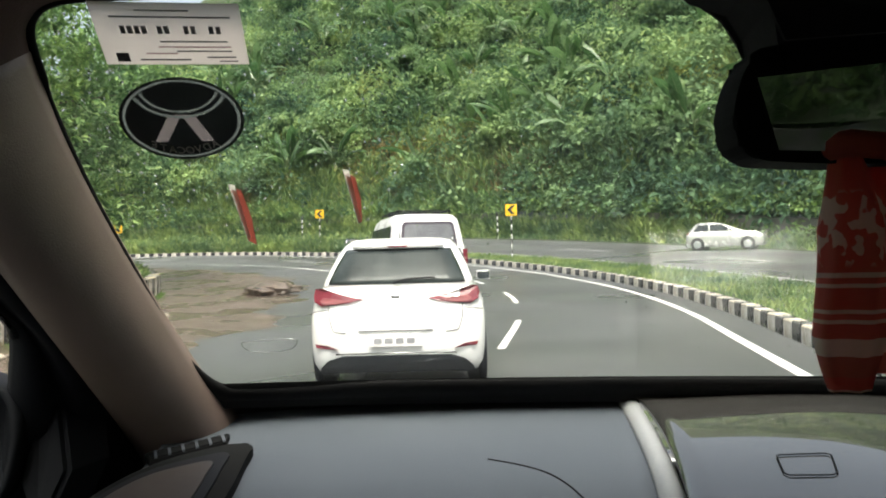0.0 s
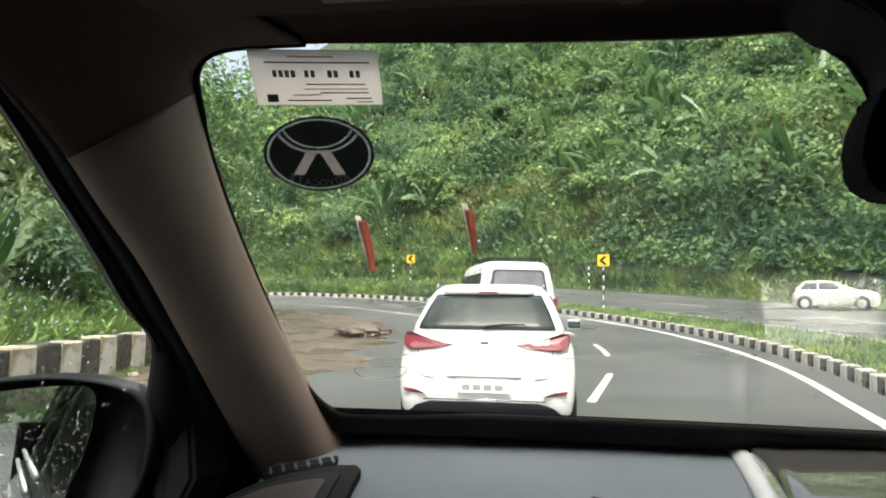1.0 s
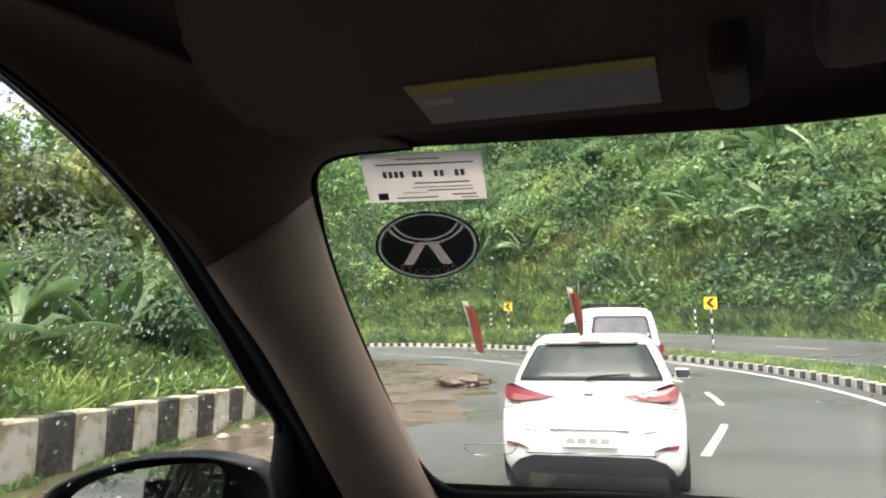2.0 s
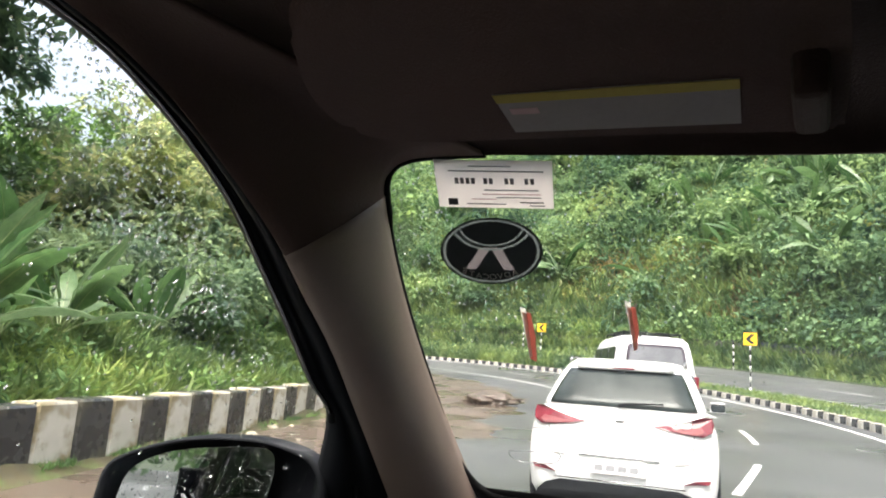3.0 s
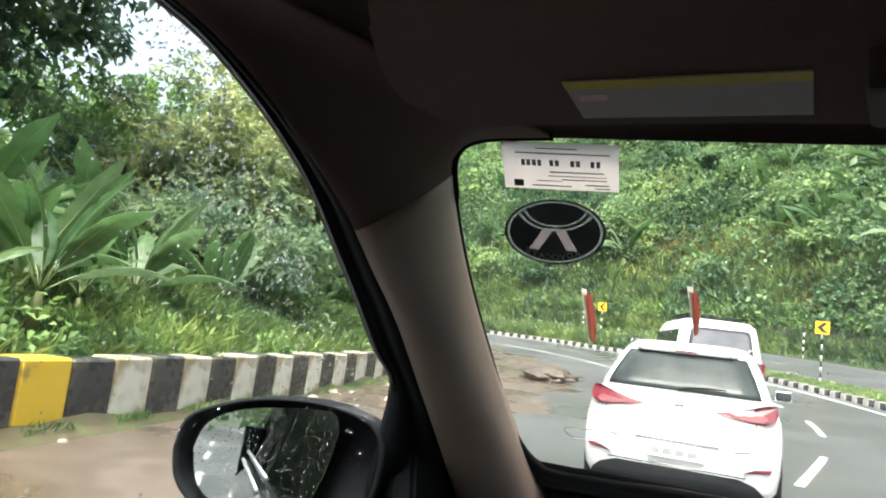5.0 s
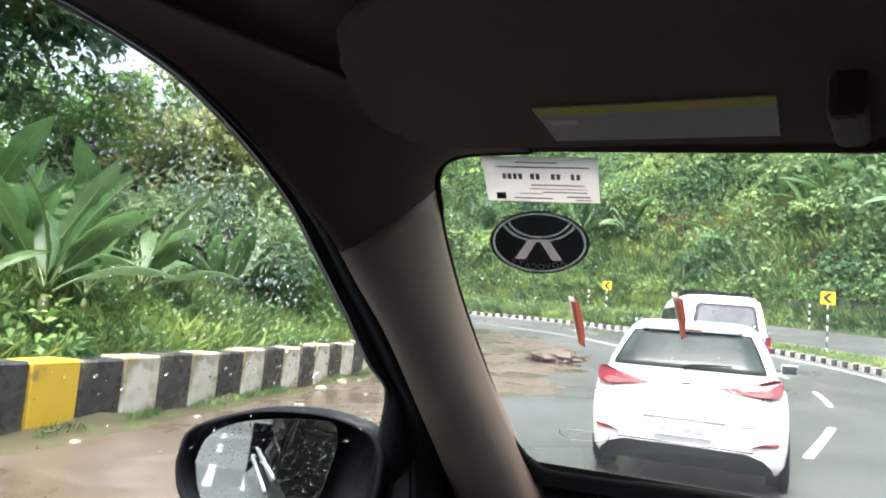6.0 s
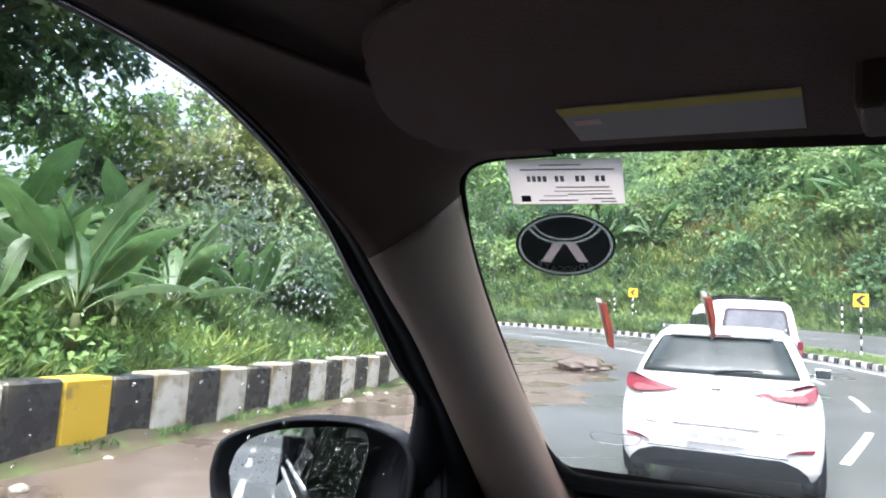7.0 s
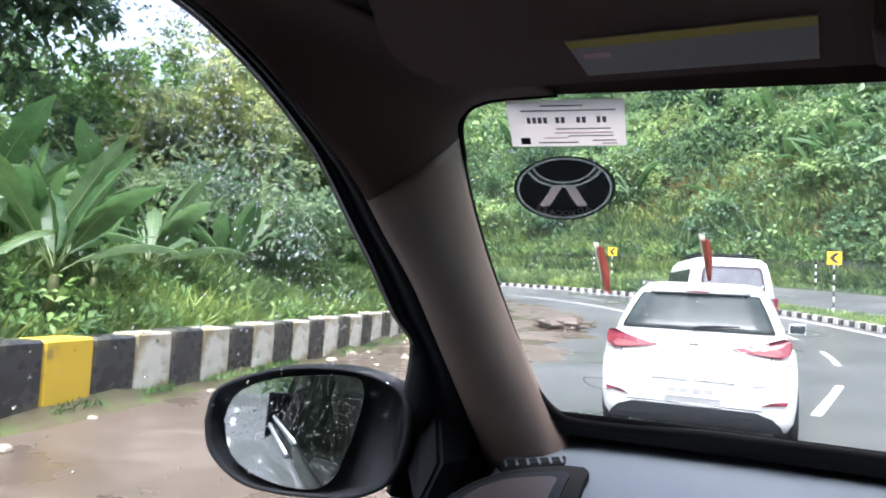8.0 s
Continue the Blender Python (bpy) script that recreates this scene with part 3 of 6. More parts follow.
# ---- stone retaining wall at the foot of the hill ----
HILL_R = 55.0
rows = []
for i in range(76):
    s = -60 + 2.0 * i
    hgt = 1.7 + 0.25 * math.sin(i * 0.9)
    rows.append([lay(HILL_R - 0.1 + 0.05 * math.sin(i * 1.3), s, -0.1), lay(HILL_R, s, 0.45 * hgt), lay(HILL_R + 0.12, s, hgt), lay(HILL_R + 0.6, s, hgt + 0.02)])
tagged(sheet("retaining_wall", rows, M["stone"], smooth=False, thick=0.25), "mossy dark stone retaining wall under the hillside", "wall", kind="structure")
verge = strip("verge", 51.5, HILL_R + 0.2, -70, 98, 0.015, M["soil"], 1.5, 2)
tagged(verge, "soil verge at the foot of the retaining wall", "verge", kind="structure")


def hill_height(r, s):
    """The height over the road of the hillside, r from the bend's centre."""
    d = max(0.0, r - HILL_R)
    fade = min(1.0, max(0.0, (82 - s) / 22))
    lump = 3.4 * noise.noise(Vector((r * 0.09, s * 0.09, 1.7))) + 1.1 * noise.noise(Vector((r * 0.3, s * 0.3, 4.1)))
    return (1.5 + 0.92 * d + lump * min(1, d / 4)) * (0.25 + 0.75 * fade)


rows = []
for i in range(110):
    s = -70 + 1.6 * i
    row = []
    for k in range(26):
        r = HILL_R + 0.5 + k * 2.6
        p = lay(r, s)
        p.z += hill_height(r, s)
        row.append(p)
    rows.append(row)
tagged(sheet("hillside", rows, M["soil"]), "steep overgrown hillside above the road", "hillside", kind="structure")


def bank_height(d, y):
    return 0.35 + 0.85 * min(1.0, d / 2.5) + 0.035 * d + 0.25 * noise.noise(Vector((d * 0.4, y * 0.3, 7.0))) * min(1, d / 1.5)


rows = []
for x, y, h in PARAPET[::2]:
    a = radians(h)
    rows.append([Vector((x - d * math.cos(a), y - d * math.sin(a), land(x, y) + bank_height(d, y))) for d in (0.16, 0.6, 1.2, 2, 3, 4.5, 6.5, 9, 13, 18)])
tagged(sheet("bank", rows, M["soil"]), "overgrown soil bank behind the parapet", "bank", kind="structure")


def on_bank(n, d):
    """A place d metres behind the parapet's block n, on the bank."""
    x, y, h = PARAPET[n]
    a = radians(h)
    return Vector((x - d * math.cos(a), y - d * math.sin(a), land(x, y) + bank_height(d, y)))


# earth and moss washed up against the foot of the parapet
rows = []
for k, (x, y, h) in enumerate(PARAPET[25:79]):
    for u in (0.0, 0.3):
        a = radians(h)
        n = Vector((math.cos(a), math.sin(a), 0))
        p = Vector((x, y, 0)) + Vector((-math.sin(a), math.cos(a), 0)) * u
        lift = 0.10 + 0.11 * noise.noise(p * 0.9) + 0.05 * noise.noise(p * 3.1)
        reach = 0.24 + 0.16 * noise.noise(p * 0.7 + Vector((9, 0, 0)))
        ground_z = land(p.x, p.y)
        rows.append([p + n * (0.16 + reach * f) + Vector((0, 0, ground_z + 0.012 + max(0.02, lift) * g)) for f, g in ((0, 1.0), (0.18, 0.8), (0.4, 0.4), (0.7, 0.15), (1.0, -0.2))])
tagged(sheet("washed_earth", rows, M["mossmud"]), "mossy wet earth washed against the foot of the parapet", "earth", kind="structure")


# ---- plants ----
rng = np.random.default_rng(7)


def unit(v):
    return v / np.maximum(np.linalg.norm(v, axis=-1, keepdims=True), 1e-6)


def leaf_mesh(name, base, way, face, length, width, material, parent=None, fold=0.25):
    """Leaves as folded lozenges, one island each: foot, two sides, tip."""
    side = unit(np.cross(way, face))
    face = np.cross(side, way)
    mid = base + way * (length * 0.45)[:, None]
    lift = face * (width * fold)[:, None]
    drop = face * (length * -0.18)[:, None]
    v = np.stack([base, mid + side * (width * 0.5)[:, None] + lift, base + way * length[:, None] + drop, mid - side * (width * 0.5)[:, None] + lift], 1).reshape(-1, 3)
    n = len(base)
    me = bpy.data.meshes.new(name)
    me.vertices.add(4 * n)
    me.vertices.foreach_set("co", v.astype(np.float32).ravel())
    i = np.arange(n)[:, None] * 4
    tris = np.concatenate([i + [0, 1, 2], i + [0, 2, 3]], 1).astype(np.int32).ravel()
    me.loops.add(6 * n)
    me.loops.foreach_set("vertex_index", tris)
    me.polygons.add(2 * n)
    me.polygons.foreach_set("loop_start", np.arange(2 * n, dtype=np.int32) * 3)
    me.materials.append(material)
    me.update(calc_edges=True)
    ob = new(name, me)
    if parent:
        ob.parent = parent
    return ob


def clumps(name, centre, radius, count, size, material, parent=None, squash=0.8, slim=0.45, inner=0.45, stray=0.27):
    """Leafy clumps: leaves over the upper side of uneven domes."""
    centre, radius = np.asarray(centre, float), np.asarray(radius, float)
    c, r = np.repeat(centre, count, 0), np.repeat(radius, count)
    n = len(c)
    d = unit(rng.normal(size=(n, 3)))
    d[:, 2] = np.abs(d[:, 2]) * 1.0 - 0.35
    d = unit(d)
    reach = r * rng.uniform(inner, 1.08, n) * (1 + 0.25 * np.sin(d[:, 0] * 5 + c[:, 1]) * np.cos(d[:, 1] * 4 + c[:, 0]))
    base = c + d * reach[:, None] * np.array([1, 1, squash])
    way = unit(d * 0.6 + rng.normal(size=(n, 3)) * 0.55 + np.array([0, 0, -0.15]))
    face = unit(d * 0.8 + np.array([0, 0, 0.6]) + rng.normal(size=(n, 3)) * stray)
    length = size * rng.uniform(0.6, 1.35, n)
    return leaf_mesh(name, base, way, face, length, length * slim * rng.uniform(0.8, 1.2, n), material, parent)


def blades(name, foot, height, material, lean=0.45, width=0.03, parent=None):
    """Grass: narrow bent blades."""
    foot, height = np.asarray(foot, float), np.asarray(height, float)
    n = len(foot)
    way = unit(np.stack([rng.normal(size=n) * lean, rng.normal(size=n) * lean, np.ones(n)], 1))
    face = unit(np.stack([rng.normal(size=n), rng.normal(size=n), 0.3 * np.ones(n)], 1))
    return leaf_mesh(name, foot, way, face, height, width * rng.uniform(0.6, 1.5, n), material, parent, 0.1)


def banana_blade(length, width, rise, bend, droop, seg=20):
    """One arching blade with a midrib groove and a torn, wavy edge: points in its own frame, running along +x."""
    rows, x, z = [], 0.0, 0.0
    for i in range(seg + 1):
        t = i / seg
        a = rise - bend * t ** 1.4
        x, z = x + length / seg * math.cos(a), z + length / seg * math.sin(a)
        full = 0.0 if t < 0.16 else min(1.0, ((t - 0.16) / 0.22) ** 0.7) * (1.0 if t < 0.62 else max(0.02, 1 - ((t - 0.62) / 0.38) ** 2.2))
        w = width * 0.5 * max(0.05, full)
        sides = [w * (1 - (0.55 if random.random() < 0.16 else 0.09) * random.random() * (0.22 < t < 0.97)) for _ in (0, 1)]
        sag = [droop * q + 0.05 * q * math.sin(i * 1.9 + k) for k, q in enumerate(sides)]
        up = Vector((-math.sin(a), 0, math.cos(a)))
        mid = Vector((x, 0, z))
        rows.append([mid + Vector((0, sides[0], 0)) + up * sag[0], mid + Vector((0, sides[0] * 0.5, 0)) + up * (sag[0] * 0.4 + 0.10 * w), mid, mid - Vector((0, sides[1] * 0.5, 0)) + up * (sag[1] * 0.4 + 0.10 * w), mid - Vector((0, sides[1], 0)) + up * sag[1]])
    return rows


def banana_plant(name, label, height, leaves, seed, group="banana plants", seg=20):
    random.seed(seed)
    e = thing(name, label, "plant", group)
    h = height * 0.16
    tube("stem", [(0, 0, -0.15), (0.02, 0, h * 0.5), (0.03, 0.01, h)], [0.10 * height / 2.5, 0.085 * height / 2.5, 0.05 * height / 2.5], M["stem"], e, sides=9)
    for k in range(leaves):
        a = k * 2.4 + random.uniform(-0.4, 0.4)
        young = k / max(1, leaves - 1)
        rise = radians(50 + 35 * young ** 0.8 + random.uniform(-10, 8))
        length = height * random.uniform(0.66, 0.98)
        bend = radians(random.uniform(55, 110) * (1.05 - 0.75 * young))
        rows = banana_blade(length, length * random.uniform(0.17, 0.23) * (0.75 if young > 0.9 else 1.0), rise, bend, 0.5 * young - 0.32 + random.uniform(-0.15, 0.15), seg)
        m = Matrix.Translation((0.03, 0.01, h * random.uniform(0.88, 1.0))) @ Euler((random.uniform(-0.5, 0.5), 0, a)).to_matrix().to_4x4()
        blade = sheet("blade", [[m @ p for p in r] for r in rows], M["dry"] if young < 0.13 and seed % 3 == 0 else M["banana"], e)
        tube("midrib", [m @ (r[2] + Vector((0, 0, 0.004))) for r in rows], [0.016 * (1 - 0.85 * q / seg) * height / 2.5 for q in range(len(rows))], M["midrib"], blade, sides=5 if seg > 12 else 3)
    return e


def tree(name, label, at, height, crown, leaf, material, bark, lean=(0, 0), leaves=4200, spread=0.5, low=0.35, slim=0.42):
    """A tapered trunk with limbs and a crown of leaf clumps round their ends."""
    e = thing(name, label, "tree", at=at)
    top = Vector((lean[0], lean[1], height * 0.9))
    spine = [top * t + Vector((0.25 * math.sin(3 * t + at[0]), 0.25 * math.cos(4 * t + at[1]) - 0.25, 0)) * t for t in (0, 0.15, 0.3, 0.5, 0.7, 0.85, 1.0)]
    r = height * 0.022
    tube("trunk", [spine[0] - Vector((0, 0, 0.4))] + spine, [r * 1.5, r * 1.25, r, r * 0.92, r * 0.8, r * 0.6, r * 0.4, r * 0.15], bark, e, sides=10)
    tips, rad = [], []
    for k in range(13):
        t = low + (1 - low) * (k + 0.5) / 13
        p = top * t
        a = k * 2.4 + at[0]
        reach = crown * (1 - 0.55 * abs(t - 0.62)) * random.uniform(0.6, 1.05)
        q = p + Vector((math.cos(a) * reach, math.sin(a) * reach, reach * random.uniform(0.05, spread)))
        tube("limb", [p, p.lerp(q, 0.5) + Vector((0, 0, reach * 0.12)), q], [r * 0.4 * (1.15 - t), r * 0.25 * (1.15 - t), r * 0.06], bark, e, sides=6)
        for f in (0.45, 0.75, 1.0):
            for _ in range(3):
                tips.append(p.lerp(q, f) + Vector((random.gauss(0, 1), random.gauss(0, 1), random.gauss(0, 0.7))) * crown * 0.22)
                rad.append(crown * random.uniform(0.13, 0.3))
    clumps("crown", np.array(tips), np.array(rad), max(6, leaves // len(tips)), leaf, material, e, 0.75, slim, 0.72, 0.2)
    return e


def hill_points(n, r0, r1, s0, s1, power=1.0):
    out = []
    while len(out) < n:
        r, s = r0 + (r1 - r0) * random.random() ** power, random.uniform(s0, s1)
        p = lay(r, s)
        p.z += hill_height(r, s) if r > HILL_R else 0.0
        out.append(p)
    return np.array(out)


random.seed(11)
# low growth over the whole hillside, then rounded shrubs of three kinds that keep to patches of their own
pts = np.concatenate([hill_points(3000, HILL_R + 0.6, HILL_R + 50, 9, 92, 1.2), hill_points(1300, HILL_R + 0.6, HILL_R + 40, -66, 9, 1.2)])
tagged(clumps("hillside_undergrowth", pts + [0, 0, 0.15], rng.uniform(0.7, 1.4, len(pts)), 22, 0.48, M["hill_leaf"], squash=0.8, slim=0.5), "dense wet green undergrowth covering the hillside", "undergrowth", kind="stuff")


def patch_of(p):
    """Which kind of shrub rules at a place on the hillside."""
    v = noise.noise(Vector((p[0] * 0.11, p[1] * 0.11, p[2] * 0.11 + 3.0))) + random.gauss(0, 0.16)
    return 1 if v > 0.16 else 2 if v < -0.16 else 0


shrub_spots = [[], [], [], []]
for p in hill_points(3900, HILL_R + 0.8, HILL_R + 50, 9, 92, 1.15):
    out, turn = math.hypot(p[0] - BEND[0], p[1] - BEND[1]) - HILL_R, math.atan2(p[1] - BEND[1], p[0] - BEND[0]) * KERB_R
    if out < 6.0 and turn > 38 and random.random() < 0.8:
        continue
    sunny = out < 24 and noise.noise(Vector((p[0] * 0.09 + 5, p[1] * 0.09, p[2] * 0.09))) + random.gauss(0, 0.1) > 0.2
    shrub_spots[3 if sunny else patch_of(p)].append(p)
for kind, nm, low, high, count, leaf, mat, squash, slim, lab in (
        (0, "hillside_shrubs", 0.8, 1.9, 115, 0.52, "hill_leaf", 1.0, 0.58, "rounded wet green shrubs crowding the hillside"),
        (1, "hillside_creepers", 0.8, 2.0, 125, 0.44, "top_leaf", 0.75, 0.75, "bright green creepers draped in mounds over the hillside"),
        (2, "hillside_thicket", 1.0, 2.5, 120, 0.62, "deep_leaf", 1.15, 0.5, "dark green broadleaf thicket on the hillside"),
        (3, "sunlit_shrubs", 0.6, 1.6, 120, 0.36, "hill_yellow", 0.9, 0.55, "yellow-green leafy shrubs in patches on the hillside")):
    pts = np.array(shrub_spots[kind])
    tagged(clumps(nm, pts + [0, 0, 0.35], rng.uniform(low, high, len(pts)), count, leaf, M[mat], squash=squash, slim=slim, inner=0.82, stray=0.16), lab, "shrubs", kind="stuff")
pts = hill_points(250, HILL_R + 2, HILL_R + 46, 9, 88, 1.0)
tops, sizes = [], []
for p in pts:
    big = random.uniform(1.6, 4.4)
    for k in range(11):
        a, lift = k * 2.4, random.uniform(-0.2, 1.0)
        flat = math.sqrt(max(0.0, 1 - lift * lift)) * random.uniform(0.6, 1.0)
        tops.append(p + np.array([math.cos(a) * flat * big, math.sin(a) * flat * big, 1.6 + big * 0.9 * lift]))
        sizes.append(big * random.uniform(0.28, 0.5))
# treetops wear the paler leaf tone, so that they look lit
tagged(clumps("hillside_treetops", np.array(tops), np.array(sizes), 42, 0.55, M["top_leaf"], squash=0.85, slim=0.55, inner=0.82, stray=0.16), "rounded green treetops coloured paler, as if lit, over the hillside growth", "trees", kind="stuff")
pts = np.concatenate([hill_points(300, HILL_R + 1, HILL_R + 13, 34, 70, 1.0), hill_points(90, HILL_R + 1, HILL_R + 7, 10, 34, 1.0)])
tagged(clumps("yellow_shrubs", pts + [0, 0, 0.4], rng.uniform(0.6, 1.5, len(pts)), 70, 0.34, M["hill_yellow"]), "yellow-green shrubs and tall grass low on the hillside", "shrubs", kind="stuff")
# tall reeds and slender leaves standing out of the growth
pts = hill_points(900, HILL_R + 1, HILL_R + 40, 10, 88, 1.1)
foot = np.repeat(pts, 26, 0) + rng.normal(size=(len(pts) * 26, 3)) * [0.5, 0.5, 0.2]
tagged(blades("hillside_reeds", foot, rng.uniform(1.2, 3.0, len(foot)), M["reed"], 0.5, 0.13), "pale slender reeds standing out of the hillside growth", "reeds", kind="stuff")
pts = hill_points(6000, HILL_R + 1.5, HILL_R + 11, 36, 52)
tagged(blades("dry_grass", pts, rng.uniform(0.7, 1.7, len(pts)), M["dry"], 0.8, 0.18), "dry yellow-brown grass patch on the hillside", "grass", kind="stuff")
# creepers and grass along the foot of the hill and on the retaining wall
pts = hill_points(2300, HILL_R - 0.6, HILL_R + 1.6, 6, 90)
tagged(clumps("wall_creepers", pts + [0, 0, 0.5], rng.uniform(0.4, 1.1, len(pts)), 22, 0.34, M["bush_leaf"]), "green creepers hanging over the retaining wall", "creepers", kind="stuff")


pts = hill_points(750, HILL_R - 0.15, HILL_R + 1.3, 40, 88)
tagged(clumps("slope_weeds", pts + [0, 0, 0.2], rng.uniform(0.5, 1.0, len(pts)), 46, 0.34, M["grass"], squash=1.0, slim=0.26), "pale grassy weeds along the foot of the slope", "weeds", kind="stuff")


def strip_points(n, r0, r1, s0, s1):
    return np.array([lay(random.uniform(r0, r1), random.uniform(s0, s1), -0.03) for _ in range(n)])


pts = strip_points(26000, 36.95, 40.6, -8, 86)
tagged(blades("median_grass", pts, rng.uniform(0.12, 0.34, len(pts)), M["grass"], 0.6, 0.035), "short green grass on the median", "grass", kind="stuff")
pts = strip_points(24000, 37.3, 42.5, 33, 84)
tagged(blades("tall_grass", pts, rng.uniform(0.5, 1.35, len(pts)), M["grass"], 0.7, 0.05), "tall green grass along the median", "grass", kind="stuff")
pts = strip_points(15000, 53.2, HILL_R + 0.4, 24, 86)
tagged(blades("wall_foot_grass", pts, rng.uniform(1.1, 2.3, len(pts)), M["grass"], 0.65, 0.06), "tall yellow-green grass hiding the foot of the hill", "grass", kind="stuff")
pts = np.concatenate([hill_points(9000, HILL_R + 0.3, HILL_R + 6, 24, 80, 1.3), hill_points(21000, HILL_R - 0.8, HILL_R + 8, 40, 86, 1.0)])
tagged(blades("slope_grass", pts, rng.uniform(0.9, 2.0, len(pts)), M["grass"], 0.8, 0.13), "long pale grass on the lowest slope", "grass", kind="stuff")
pts = np.concatenate([strip_points(420, 37.6, 42.3, 33, 84), strip_points(520, 53.0, HILL_R + 0.6, 24, 86)])
tagged(clumps("verge_shrubs", pts + [0, 0, 0.35], rng.uniform(0.45, 1.1, len(pts)), 60, 0.34, M["grass"], squash=1.1, slim=0.24), "pale green weeds among the roadside grass", "weeds", kind="stuff")
pts = strip_points(9000, 51.6, HILL_R, -30, 86)
tagged(blades("verge_grass", pts, rng.uniform(0.3, 0.9, len(pts)), M["grass"], 0.5, 0.06), "uneven green grass along the far verge", "grass", kind="stuff")

# behind the parapet: grass, weeds, bushes
pts = np.array([on_bank(random.randint(27, 82), 0.45 + 6 * random.random() ** 1.2) for _ in range(30000)]) + rng.normal(size=(30000, 3)) * [0.06, 0.16, 0.02]
tagged(blades("bank_grass", pts, rng.uniform(0.12, 0.36, len(pts)), M["grass"], 0.65, 0.024), "bright green grass and weeds on the bank", "grass", kind="stuff")
pts = np.array([on_bank(random.randint(45, 80), 0.5 + 4.5 * random.random() ** 1.2) for _ in range(26000)]) + rng.normal(size=(26000, 3)) * [0.08, 0.24, 0.03]
tagged(blades("mound_grass", pts, rng.uniform(0.25, 0.6, len(pts)), M["grass"], 1.25, 0.02), "tall fine bright green grass on the bank", "grass", kind="stuff")
pts = np.array([on_bank(random.randint(21, 93), 0.5 + 6.5 * random.random() ** 1.2) for _ in range(900)])
tagged(clumps("bank_weeds", pts + [0, 0, 0.05], rng.uniform(0.2, 0.5, len(pts)), 75, 0.14, M["bush_leaf"]), "low leafy green weeds behind the parapet", "weeds", kind="stuff")
pts = np.array([on_bank(random.randint(17, 99), 4.0 + 11 * random.random()) for _ in range(150)])
tagged(clumps("bank_bushes", pts + [0, 0, 0.5], rng.uniform(0.6, 1.4, len(pts)), 330, 0.17, M["bush_leaf"]), "leafy green bushes thick behind the parapet", "bushes", kind="stuff")
pts = np.array([on_bank(random.randint(30, 47), 1.0 + 3.2 * random.random()) for _ in range(26)])
tagged(clumps("leafy_mounds", pts + [0, 0, 0.1], rng.uniform(0.4, 0.8, len(pts)), 330, 0.115, M["bush_leaf"], slim=0.6, inner=0.7), "mounds of broad bright green leaves behind the parapet", "bushes", kind="stuff")
pts = np.array([on_bank(random.randint(31, 100), 9.0 + 8 * random.random()) for _ in range(80)])
tagged(clumps("backing_thicket", pts + [0, 0, 1.4], rng.uniform(1.0, 2.0, len(pts)), 420, 0.22, M["bush_leaf"]), "dense green thicket at the back of the bank", "thicket", kind="stuff")


def polar(az, dist, up=0.0):
    a = radians(az)
    return Vector((dist * math.sin(a), dist * math.cos(a), up))


pts = np.array([polar(random.uniform(-66, -42), random.uniform(15.5, 20), random.uniform(1.0, 3.4)) for _ in range(60)])
tagged(clumps("tall_bushes", pts, rng.uniform(0.7, 1.4, len(pts)), 330, 0.2, M["dark_leaf"]), "tall dark green bushes behind the banana plants", "bushes", kind="stuff")
# low growth along the foot of the parapet
foot = []
for _ in range(7000):
    x, y, h = PARAPET[random.randint(26, 77)]
    d, u = 0.17 + 0.16 * random.random() ** 2.5, random.uniform(-0.3, 0.3)
    if noise.noise(Vector((x * 1.3, y * 1.3, 2.0))) > -0.12:
        a = radians(h)
        px, py = x + d * math.cos(a) - u * math.sin(a), y + d * math.sin(a) + u * math.cos(a)
        foot.append((px, py, land(px, py) + 0.06))
tagged(blades("parapet_foot_grass", np.array(foot), rng.uniform(0.03, 0.13, len(foot)), M["bush_leaf"], 0.8, 0.016), "short moss and grass along the foot of the parapet", "grass", kind="stuff")
# banana plants behind the parapet
plants = [banana_plant("banana_plant", "broad-leaved green banana plant growing on the bank", 2.5, 11, 4), banana_plant("banana_plant", "tall banana plant with arching torn green leaves", 3.0, 11, 5), banana_plant("banana_plant", "young upright banana plant among the weeds", 1.9, 7, 8)]
for k, (az, dist, size, pick, turn) in enumerate([(-64.5, 10.2, 0.82, 0, 30), (-70, 9.6, 0.8, 2, 90), (-57, 11.8, 0.8, 0, 60), (-68.5, 12.2, 0.95, 1, 10), (-51, 14.6, 0.8, 0, 140), (-46.5, 15.6, 0.7, 2, 20), (-74, 10.2, 0.9, 0, 250), (-61, 14.0, 0.95, 1, 310), (-54, 16.6, 0.95, 1, 190), (-80, 9.5, 1.0, 2, 60), (-60.5, 10.2, 0.7, 2, 120), (-66, 13.5, 1.0, 0, 200), (-63, 8.5, 0.72, 0, 75), (-68, 8.2, 0.66, 2, 160)]):
    p = polar(az, dist)
    p.z = 0.75 + 0.03 * dist
    m = pose(*p, 0, 0, turn)
    src = plants[pick]
    if not src.get("used"):
        src["used"], src.matrix_basis = 1, m
        src.scale = (size,) * 3
    else:
        c = copy_thing(src, m)
        c.scale = (size,) * 3
for src in plants:
    del src["used"]
# banana plants on the hillside
far_plants = [banana_plant("wild_banana_plant", "wild banana plant with long pale green leaves on the hillside", 5.6, 9, 23, "hillside banana plants", 8), banana_plant("wild_banana_plant", "wild banana plant with upright leaves on the hillside", 5.0, 8, 22, "hillside banana plants", 8)]
random.seed(31)
spots = hill_points(130, HILL_R + 3, HILL_R + 34, 10, 84)
